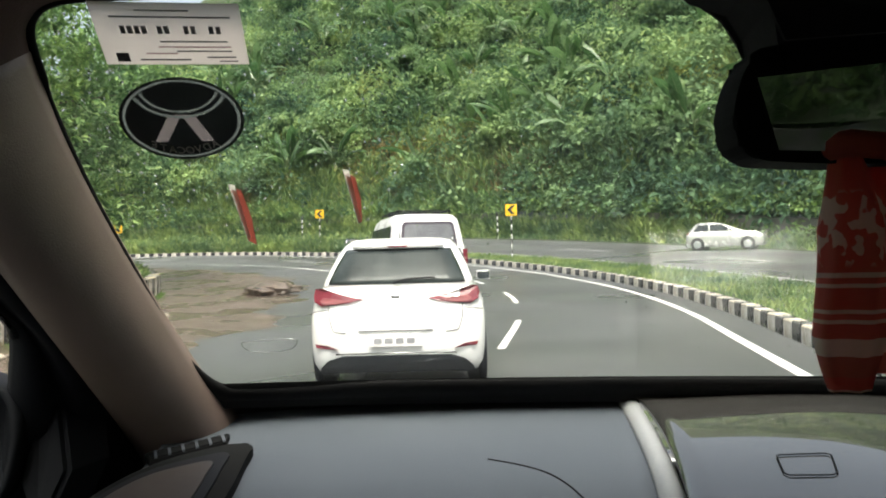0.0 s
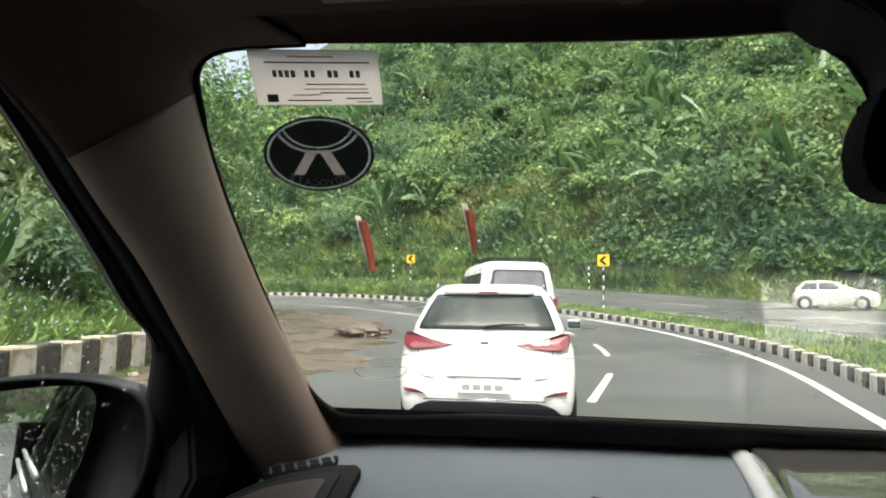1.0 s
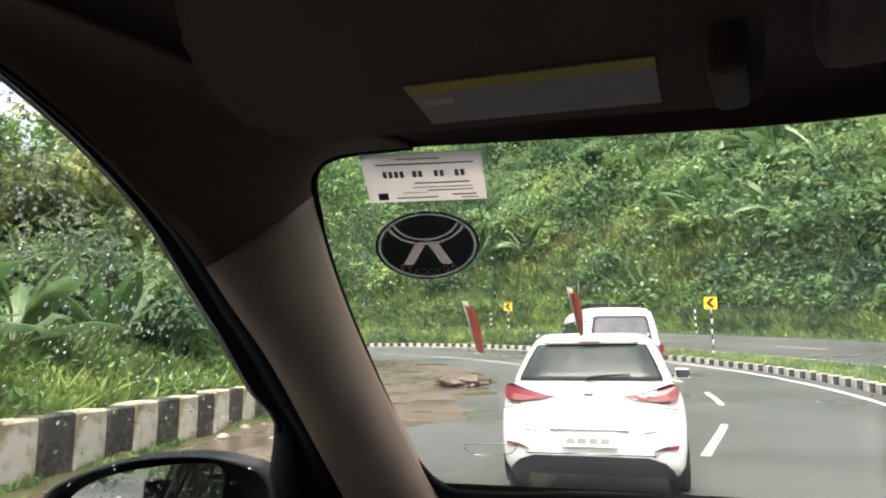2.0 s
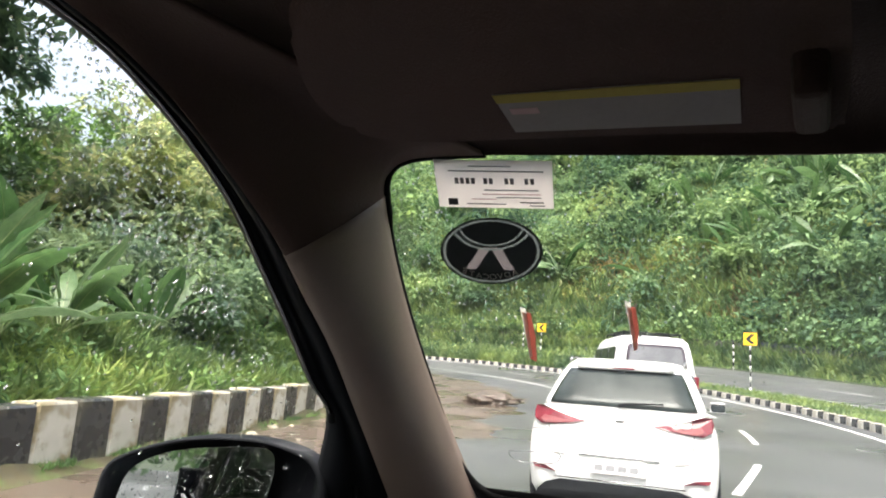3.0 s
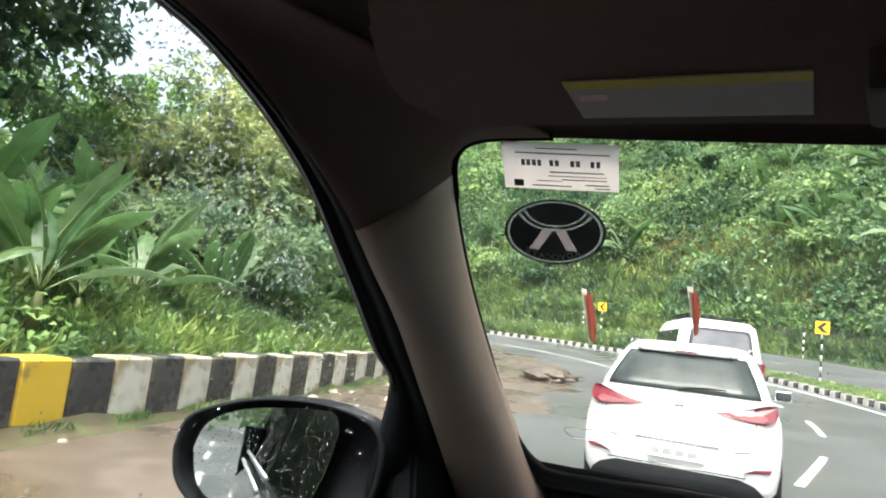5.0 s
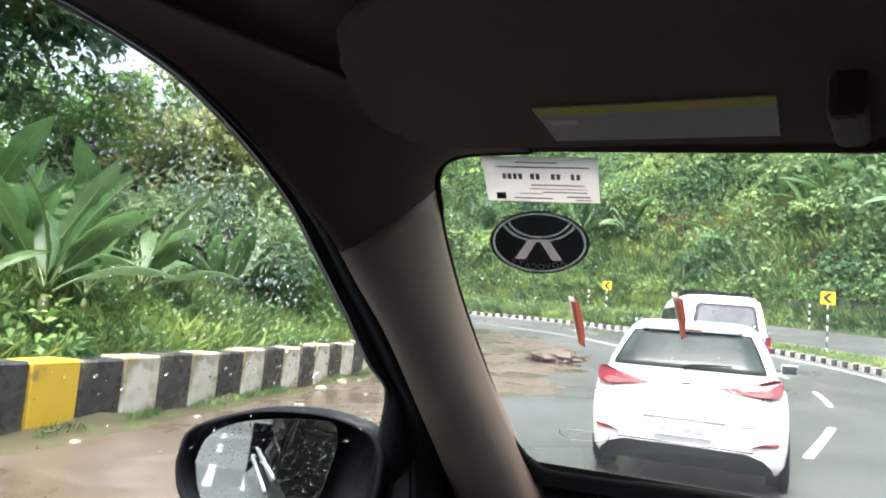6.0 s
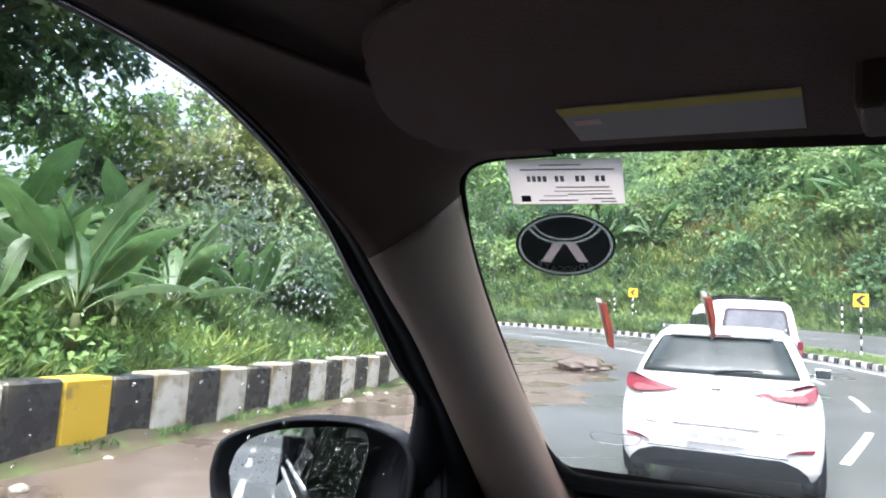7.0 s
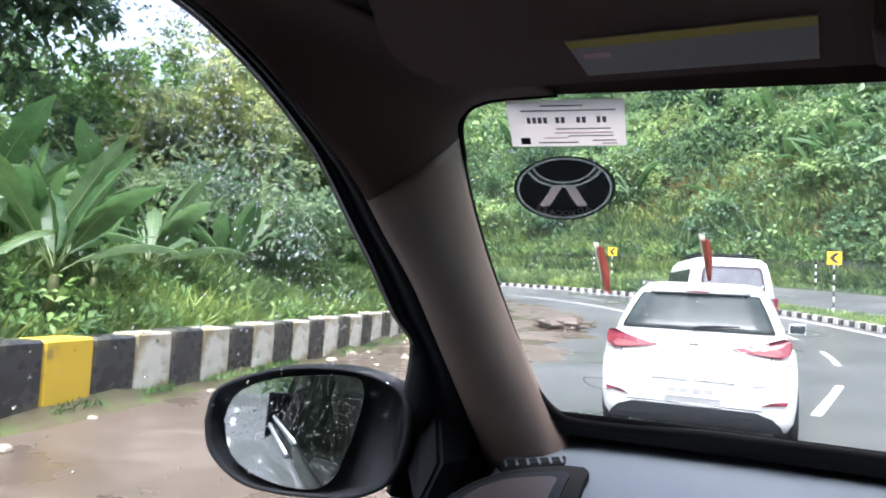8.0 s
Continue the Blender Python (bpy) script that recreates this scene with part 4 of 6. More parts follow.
for k, p in enumerate(spots):
    m = pose(p[0], p[1], p[2] + 0.9, 0, 0, random.uniform(0, 360))
    if k < 2:
        far_plants[k].matrix_basis = m
    else:
        copy_thing(far_plants[k % 2], m)

# trees behind the parapet
random.seed(5)
tree("tree", "tall dark broadleaf tree behind the parapet", polar(-74, 17, 1.3), 14, 3.9, 0.34, M["dark_leaf"], M["bark"], leaves=22000, low=0.3)
tree("tree", "dark leafy tree with a leaning trunk", polar(-82, 20, 1.3), 15, 4.6, 0.38, M["dark_leaf"], M["bark"], leaves=22000, low=0.2)
tree("tree", "pale flowering tree at the back of the bank", polar(-53, 21, 1.6), 5.2, 2.8, 0.26, M["pale_leaf"], M["palebark"], leaves=11000, low=0.2)
tree("tree", "pale-leaved tree beside the thicket", polar(-48.5, 24, 1.8), 6.9, 3.2, 0.28, M["pale_leaf"], M["palebark"], leaves=10000, low=0.15)
tree("tree", "green tree at the end of the bank", polar(-43, 26, 1.8), 8.5, 3.8, 0.3, M["bush_leaf"], M["bark"], leaves=15000, low=0.12)
tree("tree", "green tree over the inside of the bend", polar(-38, 33, 2.2), 9.5, 4.2, 0.24, M["hill_leaf"], M["bark"], leaves=13000, low=0.12)
tree("tree", "broad green tree low on the bank", polar(-60.5, 24, 1.6), 6.2, 3.2, 0.3, M["bush_leaf"], M["bark"], leaves=13000, low=0.15)
tree("tree", "dark tree at the roadside behind the car", polar(-100, 13, 1.2), 12, 4.5, 0.3, M["dark_leaf"], M["bark"], leaves=8000)
tree("tree", "dark tree at the roadside farther back", polar(-128, 17, 1.2), 13, 4.6, 0.34, M["dark_leaf"], M["bark"], leaves=7000)
tree("tree", "leafy tree farther down the road", polar(-150, 30, 1.2), 13, 5.5, 0.4, M["hill_leaf"], M["bark"], leaves=6000)
# thick growth along the road behind
pts = np.array([on_bank(random.randint(0, 29), 0.8 + 9 * random.random()) + Vector((0, 0, random.uniform(0, 4.5))) for _ in range(150)])
tagged(clumps("roadside_thicket", pts, rng.uniform(0.8, 1.7, len(pts)), 170, 0.3, M["dark_leaf"]), "dark thicket along the road behind the car", "thicket", kind="stuff")
# woods round the rest of the valley
pts = np.array([polar(random.uniform(95, 262), random.uniform(34, 62), random.uniform(0.5, 11)) for _ in range(230)])
tagged(clumps("valley_woods", pts, rng.uniform(2.2, 4.2, len(pts)), 150, 0.8, M["hill_leaf"]), "green woods on the other slopes of the valley", "woods", kind="stuff")
pts = []
while len(pts) < 300:
    az, dist = random.uniform(-100, -40), random.uniform(30, 70)
    top = 0.27 * dist * (1.0 - 0.6 * math.exp(-((az + 58) / 6.0) ** 2)) * (1.5 if az < -66 else 1.0)
    pts.append(polar(az, dist, random.uniform(0.3, top)))
pts = np.array(pts)
tagged(clumps("far_woods", pts, rng.uniform(1.6, 3.2, len(pts)), 230, 0.5, M["hill_leaf"]), "distant green woods beyond the bank", "woods", kind="stuff")


# ---- the car that the camera rides in ----
MID = 0.37  # the middle of the windscreen's curve
BODY = 0.277  # the centre line of the car's outer skin


def screen(x, z, off=0.0):
    """A place on the curved windscreen; off: how far inside of it."""
    return Vector((x, 2.343 - 0.993 * z - 0.13 * (x - MID) ** 2 - 0.70 * off, z - 0.71 * off))


def side_pane(y, z, off=0.0):
    return Vector((-0.62 + 0.35 * (z - 1.1) + off, y, z))


car = thing("car", "dim car cabin with beige pillar and grey dashboard", "car")

# windscreen
glass_rows = [[screen(-0.47 + 1.52 * i / 24, 1.09 + 0.47 * k / 10) for i in range(25)] for k in range(11)]
windscreen = sheet("windscreen", glass_rows, M["glass"], car, "clear curved windscreen glass with rain on it", thick=0.004)

# black edge round the screen's opening
EDGE = [(1.0, 1.122), (0.6, 1.128), (0.3, 1.131), (0.1, 1.131), (-0.05, 1.131), (-0.211, 1.131), (-0.31, 1.127), (-0.396, 1.126), (-0.425, 1.133), (-0.440, 1.155), (-0.446, 1.19), (-0.442, 1.27), (-0.433, 1.374), (-0.419, 1.452), (-0.411, 1.474), (-0.405, 1.492), (-0.398, 1.506), (-0.385, 1.517), (-0.366, 1.523), (-0.339, 1.5255), (-0.28, 1.526)]
inner = smooth_line([(x, z, 0) for x, z in EDGE], 110)
rows = []
for i, p in enumerate(inner):
    d = (inner[min(i + 1, 109)] - inner[max(i - 1, 0)]).normalized()
    n = Vector((-d.y, d.x, 0))
    n = n if (Vector((0.35, 1.33, 0)) - p).dot(n) < 0 else -n
    slim = max(0.2, min(1.0, 1 - (p.y - 1.44) / 0.05))
    rows.append([screen(p.x + n.x * w * slim, p.y + n.y * w * slim, o * max(0.5, slim)) for w, o in ((0.0, 0.002), (0.0, 0.006), (0.006, 0.008), (0.026, 0.008))])
sheet("screen_seal", rows, M["frit"], car, "thin black windscreen edging", thick=0.002)

# beige pillar trim: from the screen's edge to the door frame
NEAR = [(-0.432, 1.205, 1.060), (-0.444, 1.150, 1.118), (-0.449, 1.085, 1.185), (-0.446, 0.985, 1.284), (-0.438, 0.892, 1.378), (-0.423, 0.816, 1.455), (-0.408, 0.774, 1.500), (-0.389, 0.760, 1.5155), (-0.368, 0.755, 1.523), (-0.342, 0.759, 1.5255), (-0.28, 0.767, 1.526)]
AWAY = [(-0.590, 1.235, 0.955), (-0.562, 1.147, 1.034), (-0.533, 1.045, 1.115), (-0.500, 0.920, 1.213), (-0.468, 0.797, 1.309), (-0.448, 0.712, 1.365), (-0.435, 0.645, 1.412), (-0.426, 0.565, 1.458), (-0.418, 0.475, 1.503), (-0.412, 0.38, 1.528), (-0.408, 0.22, 1.545)]
near, away = smooth_line(NEAR, 46), smooth_line(AWAY, 46)


def trim_rows(i0, i1, across=10):
    rows = []
    for i in range(i0, i1):
        a, b, t = near[i], away[i], i / 45
        bulge = 0.052 * (1 - t) ** 0.6 * (1 if t < 0.5 else max(-0.35, 1 - (t - 0.5) * 3.2))
        root = a.lerp(b, 0.5 - 0.16 * (1 - t))
        mid = root + (Vector((0.0, 0.2, 1.25)) - root).normalized() * bulge * 3.1
        rows.append([a * (1 - u) ** 2 + mid * 2 * u * (1 - u) + b * u * u for u in (k / across for k in range(across + 1))] + [b + Vector((-0.03, 0.02, 0.012))])
    return rows


SEAM = 27
sheet("pillar_trim", trim_rows(0, SEAM), M["pillar"], car, "smooth beige windscreen pillar trim", thick=0.004)
# upper part of the trim, dimmed by colour where the light falls off
sheet("corner_lining", [[p + Vector((-0.0008, 0.0, 0.0016)) for p in r] for r in trim_rows(SEAM - 3, 46)], M["corner"], car, "brown cloth lining above the pillar, light falloff put into its tone", thick=0.004)
# small moulded mark on the pillar
tube("pillar_mark", [Vector((-0.411, 0.775, 1.420)) + 0.012 * Vector((0.35 * math.cos(a), 0.5 * math.cos(a) * 0.6, math.sin(a))) for a in (2 * math.pi * k / 14 for k in range(15))], 0.0007, M["vent"], car, sides=5)

# door frame: black rubber round the side window, black corner panel
WINDOW = [(-0.459, -0.60, 1.56), (-0.459, 0.10, 1.560), (-0.462, 0.33, 1.552), (-0.467, 0.441, 1.538), (-0.475, 0.509, 1.517), (-0.486, 0.576, 1.487), (-0.498, 0.640, 1.450), (-0.516, 0.708, 1.399), (-0.534, 0.775, 1.349), (-0.556, 0.855, 1.285), (-0.573, 0.928, 1.236), (-0.600, 0.957, 1.158), (-0.630, 0.981, 1.073), (-0.662, 1.008, 0.985)]
FRAME = [(-0.405, -0.60, 1.548), (-0.405, 0.10, 1.548), (-0.412, 0.33, 1.535), (-0.418, 0.43, 1.516), (-0.424, 0.515, 1.484), (-0.431, 0.59, 1.445), (-0.441, 0.660, 1.402), (-0.455, 0.728, 1.352), (-0.470, 0.800, 1.303), (-0.488, 0.872, 1.249), (-0.506, 0.945, 1.190), (-0.540, 1.072, 1.094), (-0.567, 1.160, 1.020), (-0.60, 1.255, 0.935)]
win, frm = smooth_line(WINDOW, 60), smooth_line(FRAME, 60)
rows = []
for a, b in zip(win, frm):
    inward = Vector((0.012, -0.006, -0.004))
    rows.append([a, a + inward * 0.9, a.lerp(b, 0.22) + inward * 1.5, a.lerp(b, 0.36) + inward * 0.3, a.lerp(b, 0.6) + inward * 0.8, b + Vector((-0.006, 0.004, 0.004))])
sheet("door_frame", rows, M["sail"], car, "black door frame and corner panel", thick=0.003)
seal = [a + Vector((0.013, -0.008, -0.005)) for a in win[:47]]
tube("door_seal", seal, 0.0065, M["rubber"], car, "black rubber window seal", sides=8)
tube("seal_bead", [a + Vector((0.019, -0.016, -0.008)) for a in win[8:46]], 0.0022, M["chrome"], car, "thin shiny bead on the window seal", sides=6)

# side window and door
rows = []
for k in range(14):
    z = 0.93 + 0.66 * k / 13
    front = min(1.0 + (1.0 - z) * 0.3, 0.955 - max(0.0, z - 1.225) * 1.42 - max(0.0, z - 1.45) * 1.4)
    rows.append([side_pane(-0.75 + (front + 0.75) * i / 10, z, -0.012) for i in range(11)])
sheet("side_window", rows, M["sideglass"], car, "clear side window glass with raindrops", thick=0.004)
part("door_panel", box_bm(-0.690, -0.640, -1.7, 1.25, 0.28, 0.945, 0.02), M["sail"], car, "black inner door panel")

# roof lining
rows = []
for k in range(30):
    t = k / 29
    y = 0.766 - 2.5 * t
    row = []
    for i in range(25):
        u = i / 24
        left = -0.32 - min(0.118, max(0.0, 0.766 - y) * 0.22)
        x = left + (2 * MID - 2 * left) * u
        front = 0.13 * (0.65 ** 2 - (x - MID) ** 2) * max(0, 1 - t * 5)
        arch = math.sin(math.pi * u) ** 0.6
        row.append(Vector((x, y + front, 1.530 + 0.045 * arch * min(1, t * 5) + 0.022 * min(1, t * 6))))
    if k == 0:
        rows.append([p + Vector((0, 0.004, -0.005 - 0.016 * min(1, max(0, (p.x + 0.28) / 0.35)))) for p in row])
    rows.append(row)
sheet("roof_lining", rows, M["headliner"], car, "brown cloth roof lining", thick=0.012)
part("rear_wall", box_bm(-0.72, 1.20, -1.75, -1.7, 0.3, 1.1, 0.01), M["sail"], car, "dark rear of the cabin")
part("cabin_floor", box_bm(-0.78, 1.20, -1.7, 1.3, 0.25, 0.30, 0.01), M["sail"], car, "dark cabin floor")
part("far_door_panel", box_bm(1.12, 1.22, -1.7, 1.25, 0.3, 0.955, 0.03), M["sail"], car, "dark far door panel")
for sx, nm in ((-1, "door_post"), (1, "far_door_post")):
    for y0 in (-0.95, -1.72):
        low, top = (-0.65, -0.46) if sx < 0 else (1.20, 1.15)
        slab(nm, [(low, y0, 0.9), (low, y0 + 0.22, 0.9), (top, y0 + 0.2, 1.56), (top, y0 + 0.04, 1.56)], (-sx * 0.07, 0, 0), M["sail"], car, "black post between the doors", bevel=0.01)
# outer skin: roof, doors, bonnet, wings, tail
rows = []
for k in range(16):
    t = k / 15
    y = 0.73 - 2.62 * t
    line = [Vector((MID + 0.84 * v, y + 0.05 * (1 - v * v) * (1 - t), 1.622 + 0.022 * math.sin(math.pi * t) - 0.055 * v ** 4)) for v in (-1 + 2 * i / 16 for i in range(17))]
    if k == 0:
        rows.append([Vector((p.x, 0.800 - 0.13 * (p.x - MID) ** 2, 1.562)) for p in line])
    rows.append(line)
rows.append([p + Vector((0, -0.03, -0.05)) for p in rows[-1]])
sheet("roof_skin", rows, M["ownpaint"], car, "dark grey roof skin", thick=0.01)
for sx in (-1, 1):
    side = loft("flank", [[Vector((BODY + sx * (w - c), y, z)) for c, y in ((0, -1.95), (0, 1.45), (0.03, 2.2), (0.05, 2.2), (0.05, 1.45), (0.05, -1.95))] for z, w in ((0.02, 0.935), (0.22, 0.99), (0.60, 1.012), (0.85, 0.997), (0.93, 0.967))], M["ownpaint"], car, "dark grey body side", smooth=False)
    for y in (-1.35, 1.62):
        wheel_y = y
        tube("wheel", [(BODY + sx * 0.795, wheel_y, 0.093), (BODY + sx * 0.825, wheel_y, 0.093), (BODY + sx * 1.005, wheel_y, 0.093), (BODY + sx * 1.03, wheel_y, 0.093)], [0.34, 0.378, 0.378, 0.33], M["tyre"], car, "black tyre", sides=24)
        tube("rim", [(BODY + sx * 1.005, wheel_y, 0.093), (BODY + sx * 1.035, wheel_y, 0.093)], [0.27, 0.23], M["rim"], car, "alloy rim", sides=20)
rows = [[Vector((BODY + 0.93 * v * (1 - 0.10 * t), 1.34 + 0.95 * t + 0.10 * (1 - v * v) * t, 0.985 - 0.12 * t - 0.05 * v ** 4 - 0.10 * max(0, t - 0.8) * 5 * 0.5)) for v in (-1 + 2 * i / 16 for i in range(17))] for t in (k / 9 for k in range(10))]
sheet("bonnet", rows, M["ownpaint"], car, "dark grey bonnet", thick=0.02)
loft("front_bumper", [ring(BODY - w, BODY + w, 1.9, y1, z, 0.25, 5) for z, w, y1 in ((0.0, 0.83, 2.30), (0.2, 0.915, 2.42), (0.55, 0.935, 2.44), (0.78, 0.895, 2.38), (0.80, 0.73, 2.25))], M["ownpaint"], car, "dark grey front bumper")
loft("tail", [ring(BODY - w, BODY + w, -2.05, -1.76, z, 0.12, 4) for z, w in ((0.03, 0.925), (0.5, 0.99), (0.95, 0.945), (1.08, 0.87), (1.12, 0.85))], M["ownpaint"], car, "dark grey tailgate")
# windows out of view; their tint is added to dim the cabin
sheet("rear_window", [[Vector((BODY + 0.085 * t + (0.85 - 0.05 * t) * v, -1.98 + 0.10 * t, 1.10 + 0.47 * t)) for v in (-1, -0.5, 0, 0.5, 1)] for t in (0, 0.5, 1)], M["tinted"], car, "dark wet rear window", thick=0.004)
sheet("far_side_window", [[Vector((1.22 - 0.045 * t, -1.9 + 2.95 * u - 0.36 * t * u, 0.94 + 0.63 * t)) for u in (0, 0.25, 0.5, 0.75, 1)] for t in (0, 0.5, 1)], M["farglass"], car, "far side window with a tint added to dim the cabin", thick=0.004)
sheet("rear_side_window", [[Vector((-0.675 + 0.22 * t, -1.9 + 1.16 * u, 0.94 + 0.63 * t)) for u in (0, 0.5, 1)] for t in (0, 0.5, 1)], M["tinted"], car, "rear side window with a tint added to dim the cabin", thick=0.004)
tube("far_pillar", [(1.155, 0.66, 1.575), (1.15, 0.78, 1.50), (1.15, 1.20, 1.05), (1.15, 1.28, 0.97)], 0.05, M["pillar"], car, "beige far windscreen pillar", sides=10)


# sun visor
def visor_at(x, y, off=0.0):
    return Vector((x, y, 1.497 - 0.35 * (y - 0.62) - off))


visor_line = smooth_line([(0.03, 0.46, 0), (-0.15, 0.455, 0), (-0.29, 0.475, 0), (-0.332, 0.53, 0), (-0.345, 0.575, 0), (-0.330, 0.612, 0), (-0.285, 0.631, 0), (-0.20, 0.641, 0), (-0.08, 0.6525, 0), (0.028, 0.6645, 0), (0.043, 0.652, 0), (0.044, 0.56, 0), (0.03, 0.46, 0)], 60)[:-1]
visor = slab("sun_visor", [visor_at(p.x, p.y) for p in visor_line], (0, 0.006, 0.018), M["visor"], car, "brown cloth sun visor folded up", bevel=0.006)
for poly in visor.data.polygons:
    poly.use_smooth = False
tl, tr, br, bl = (-0.190, 0.590), (-0.018, 0.6055), (-0.021, 0.6485), (-0.187, 0.6325)


def on_label(u, v, off):
    a = [tl[i] + (tr[i] - tl[i]) * u for i in (0, 1)]
    b = [bl[i] + (br[i] - bl[i]) * u for i in (0, 1)]
    return visor_at(a[0] + (b[0] - a[0]) * v, a[1] + (b[1] - a[1]) * v, off)


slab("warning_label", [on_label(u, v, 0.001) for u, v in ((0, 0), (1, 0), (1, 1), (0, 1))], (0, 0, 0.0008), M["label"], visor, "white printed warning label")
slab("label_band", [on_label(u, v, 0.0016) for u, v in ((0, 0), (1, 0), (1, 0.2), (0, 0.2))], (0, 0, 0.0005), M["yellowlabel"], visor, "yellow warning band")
slab("label_print", [on_label(u, v, 0.0016) for u, v in ((0.04, 0.36), (0.17, 0.36), (0.17, 0.5), (0.04, 0.5))], (0, 0, 0.0005), M["inkred"], visor, "faint printed block")
part("visor_clip", box_bm(0.012, 0.034, 0.59, 0.668, 1.478, 1.515, 0.006), M["headliner"], car, "small plastic visor clip")
part("overhead_console", box_bm(0.075, 0.62, 0.30, 0.70, 1.503, 1.56, 0.015), M["headliner"], car, "brown overhead console")

# mirror mount cover and rear-view mirror
cover = [(0.125, 1.545), (0.137, 1.520), (0.160, 1.506), (0.190, 1.497), (0.206, 1.480), (0.216, 1.455), (0.55, 1.455), (0.59, 1.49), (0.62, 1.545)]
slab("mirror_mount_cover", [screen(x, z, 0.012) for x, z in cover], (0, -0.10, 0.0), M["frit"], car, "black mirror mount cover", bevel=0.004)
tube("mirror_stalk", [(0.36, 0.80, 1.50), (0.35, 0.75, 1.47), (0.335, 0.725, 1.40)], 0.012, M["frit"], car, "black mirror stalk")
mirror_line = [(p.x, p.y) for p in smooth_line([(0.166, 1.362, 0), (0.1625, 1.378, 0), (0.166, 1.398, 0), (0.174, 1.414, 0), (0.190, 1.424, 0), (0.30, 1.432, 0), (0.40, 1.436, 0), (0.425, 1.43, 0), (0.432, 1.40, 0), (0.425, 1.355, 0), (0.405, 1.344, 0), (0.30, 1.347, 0), (0.20, 1.3505, 0), (0.176, 1.354, 0), (0.166, 1.362, 0)], 49)[:-1]]


def mirror_at(x, z, off=0.0):
    return Vector((x, 0.70 + 0.22 * (x - 0.16) - 0.09 * (z - 1.39) + off, z))


rear_mirror = slab("rear_view_mirror", [mirror_at(x, z) for x, z in mirror_line], (-0.006, 0.032, 0), M["frit"], car, "black rear-view mirror", bevel=0.002)
slab("mirror_glass", [mirror_at(x, z, -0.002) for x, z in ((0.177, 1.403), (0.19, 1.358), (0.40, 1.350), (0.418, 1.36), (0.42, 1.42), (0.40, 1.425))], (0, 0.001, 0), M["rearmirror"], rear_mirror, "bright mirror glass")


# dashboard
def dash_top(x, y):
    return 1.0 + 0.17 * (y - 0.75) - 0.10 * max(0.0, 0.72 - y) - (0.02 * ((x + 0.30) / 0.3) ** 2 if x < -0.30 else 0.0)


rows = []
for k in range(26):
    y = 1.325 - k * 0.034
    edge = -0.487 - 0.26 * max(0.0, y - 0.95) - 0.25 * max(0.0, y - 1.15)
    rows.append([Vector((x, y, dash_top(x, y) - (0.35 if k == 25 else 0) - (0.03 if i == 0 else 0))) for i, x in ((i, edge + (0.148 - edge) * i / 24) for i in range(25))])
dash = sheet("dashboard", rows, M["dash"], car, "grained blue-grey dashboard top", thick=-0.006)
# dark gap and cowl between glass and dash
rows = []
for i in range(40):
    x = -0.46 + 1.66 * i / 39
    a = screen(x, 1.1295, 0.006)
    b = screen(x, 1.10, 0.012)
    yb = 1.205 + 0.075 * math.sin(math.pi * min(1, max(0, (x + 0.46) / 1.66)))
    rows.append([screen(x, 1.1335, 0.003), a, b, Vector((x, yb, dash_top(x, yb) + 0.006)), Vector((x, yb - 0.008, dash_top(x, yb - 0.008) - 0.004))])
sheet("cowl_panel", rows, M["frit"], car, "black strip below the windscreen")
# glossy centre hood with its silver rim


def hood_top(x, y):
    f = 1.262 - y
    u = min(1, max(0, (x - 0.15) / 0.46))
    return dash_top(0, 1.262) + 0.012 - 0.02 * f - 0.32 * f * f + 0.008 * math.sin(math.pi * u) ** 1.6


rows = []
for k in range(22):
    y = 1.262 - k * 0.026
    edge = 0.125 + 0.028 * math.sin(math.pi * 0.5 * min(1, (1.31 - y) / 0.32))
    rows.append([Vector((edge + 0.012 + u * 0.46, y, hood_top(edge + 0.012 + u * 0.46, y))) for u in (i / 18 for i in range(19))])
hood = sheet("centre_hood", rows, M["gloss"], car, "glossy dark dashboard hood mirroring the sky", thick=-0.006)
rows = []
for k in range(24):
    y = 1.268 - k * 0.025
    x = 0.113 + 0.030 * math.sin(math.pi * 0.5 * min(1, (1.31 - y) / 0.32))
    w, z = 0.024 + 0.005 * k / 23, dash_top(0, y)
    rows.append([Vector((x - 0.002, y, z - 0.004)), Vector((x, y, z + 0.006)), Vector((x + w * 0.4, y, z + 0.0125)), Vector((x + w * 0.8, y, z + 0.0115)), Vector((x + w, y, z + 0.004)), Vector((x + w + 0.002, y, z - 0.006))])
sheet("silver_trim", rows, M["silver"], car, "curved brushed silver trim strip", thick=-0.002)
part("sensor_dome", box_bm(0.272, 0.292, 1.235, 1.252, dash_top(0, 1.24) + 0.01, dash_top(0, 1.24) + 0.026, 0.006), M["silver"], car, "small silver light sensor")


def on_hood(x, y):
    return Vector((x, y, hood_top(x, y) + 0.0005))


frame_line = [(0.268, 1.020), (0.314, 1.022), (0.318, 1.017), (0.311, 0.981), (0.306, 0.977), (0.266, 0.977), (0.262, 0.982), (0.265, 1.017), (0.268, 1.020)]
tube("badge_outline", [on_hood(x, y) + Vector((0, 0, 0.001)) for x, y in frame_line], 0.0008, M["frit"], hood, "thin dark rectangular outline", sides=5)
tube("airbag_seam", [Vector((x, y, dash_top(x, y) + 0.0004)) for x, y in [(p.x, p.y) for p in smooth_line([(-0.045, 1.070, 0), (0.0, 1.055, 0), (0.035, 1.032, 0), (0.066, 0.985, 0), (0.085, 0.92, 0)], 16)]], 0.0011, M["frit"], dash, "thin dark airbag seam", sides=5)

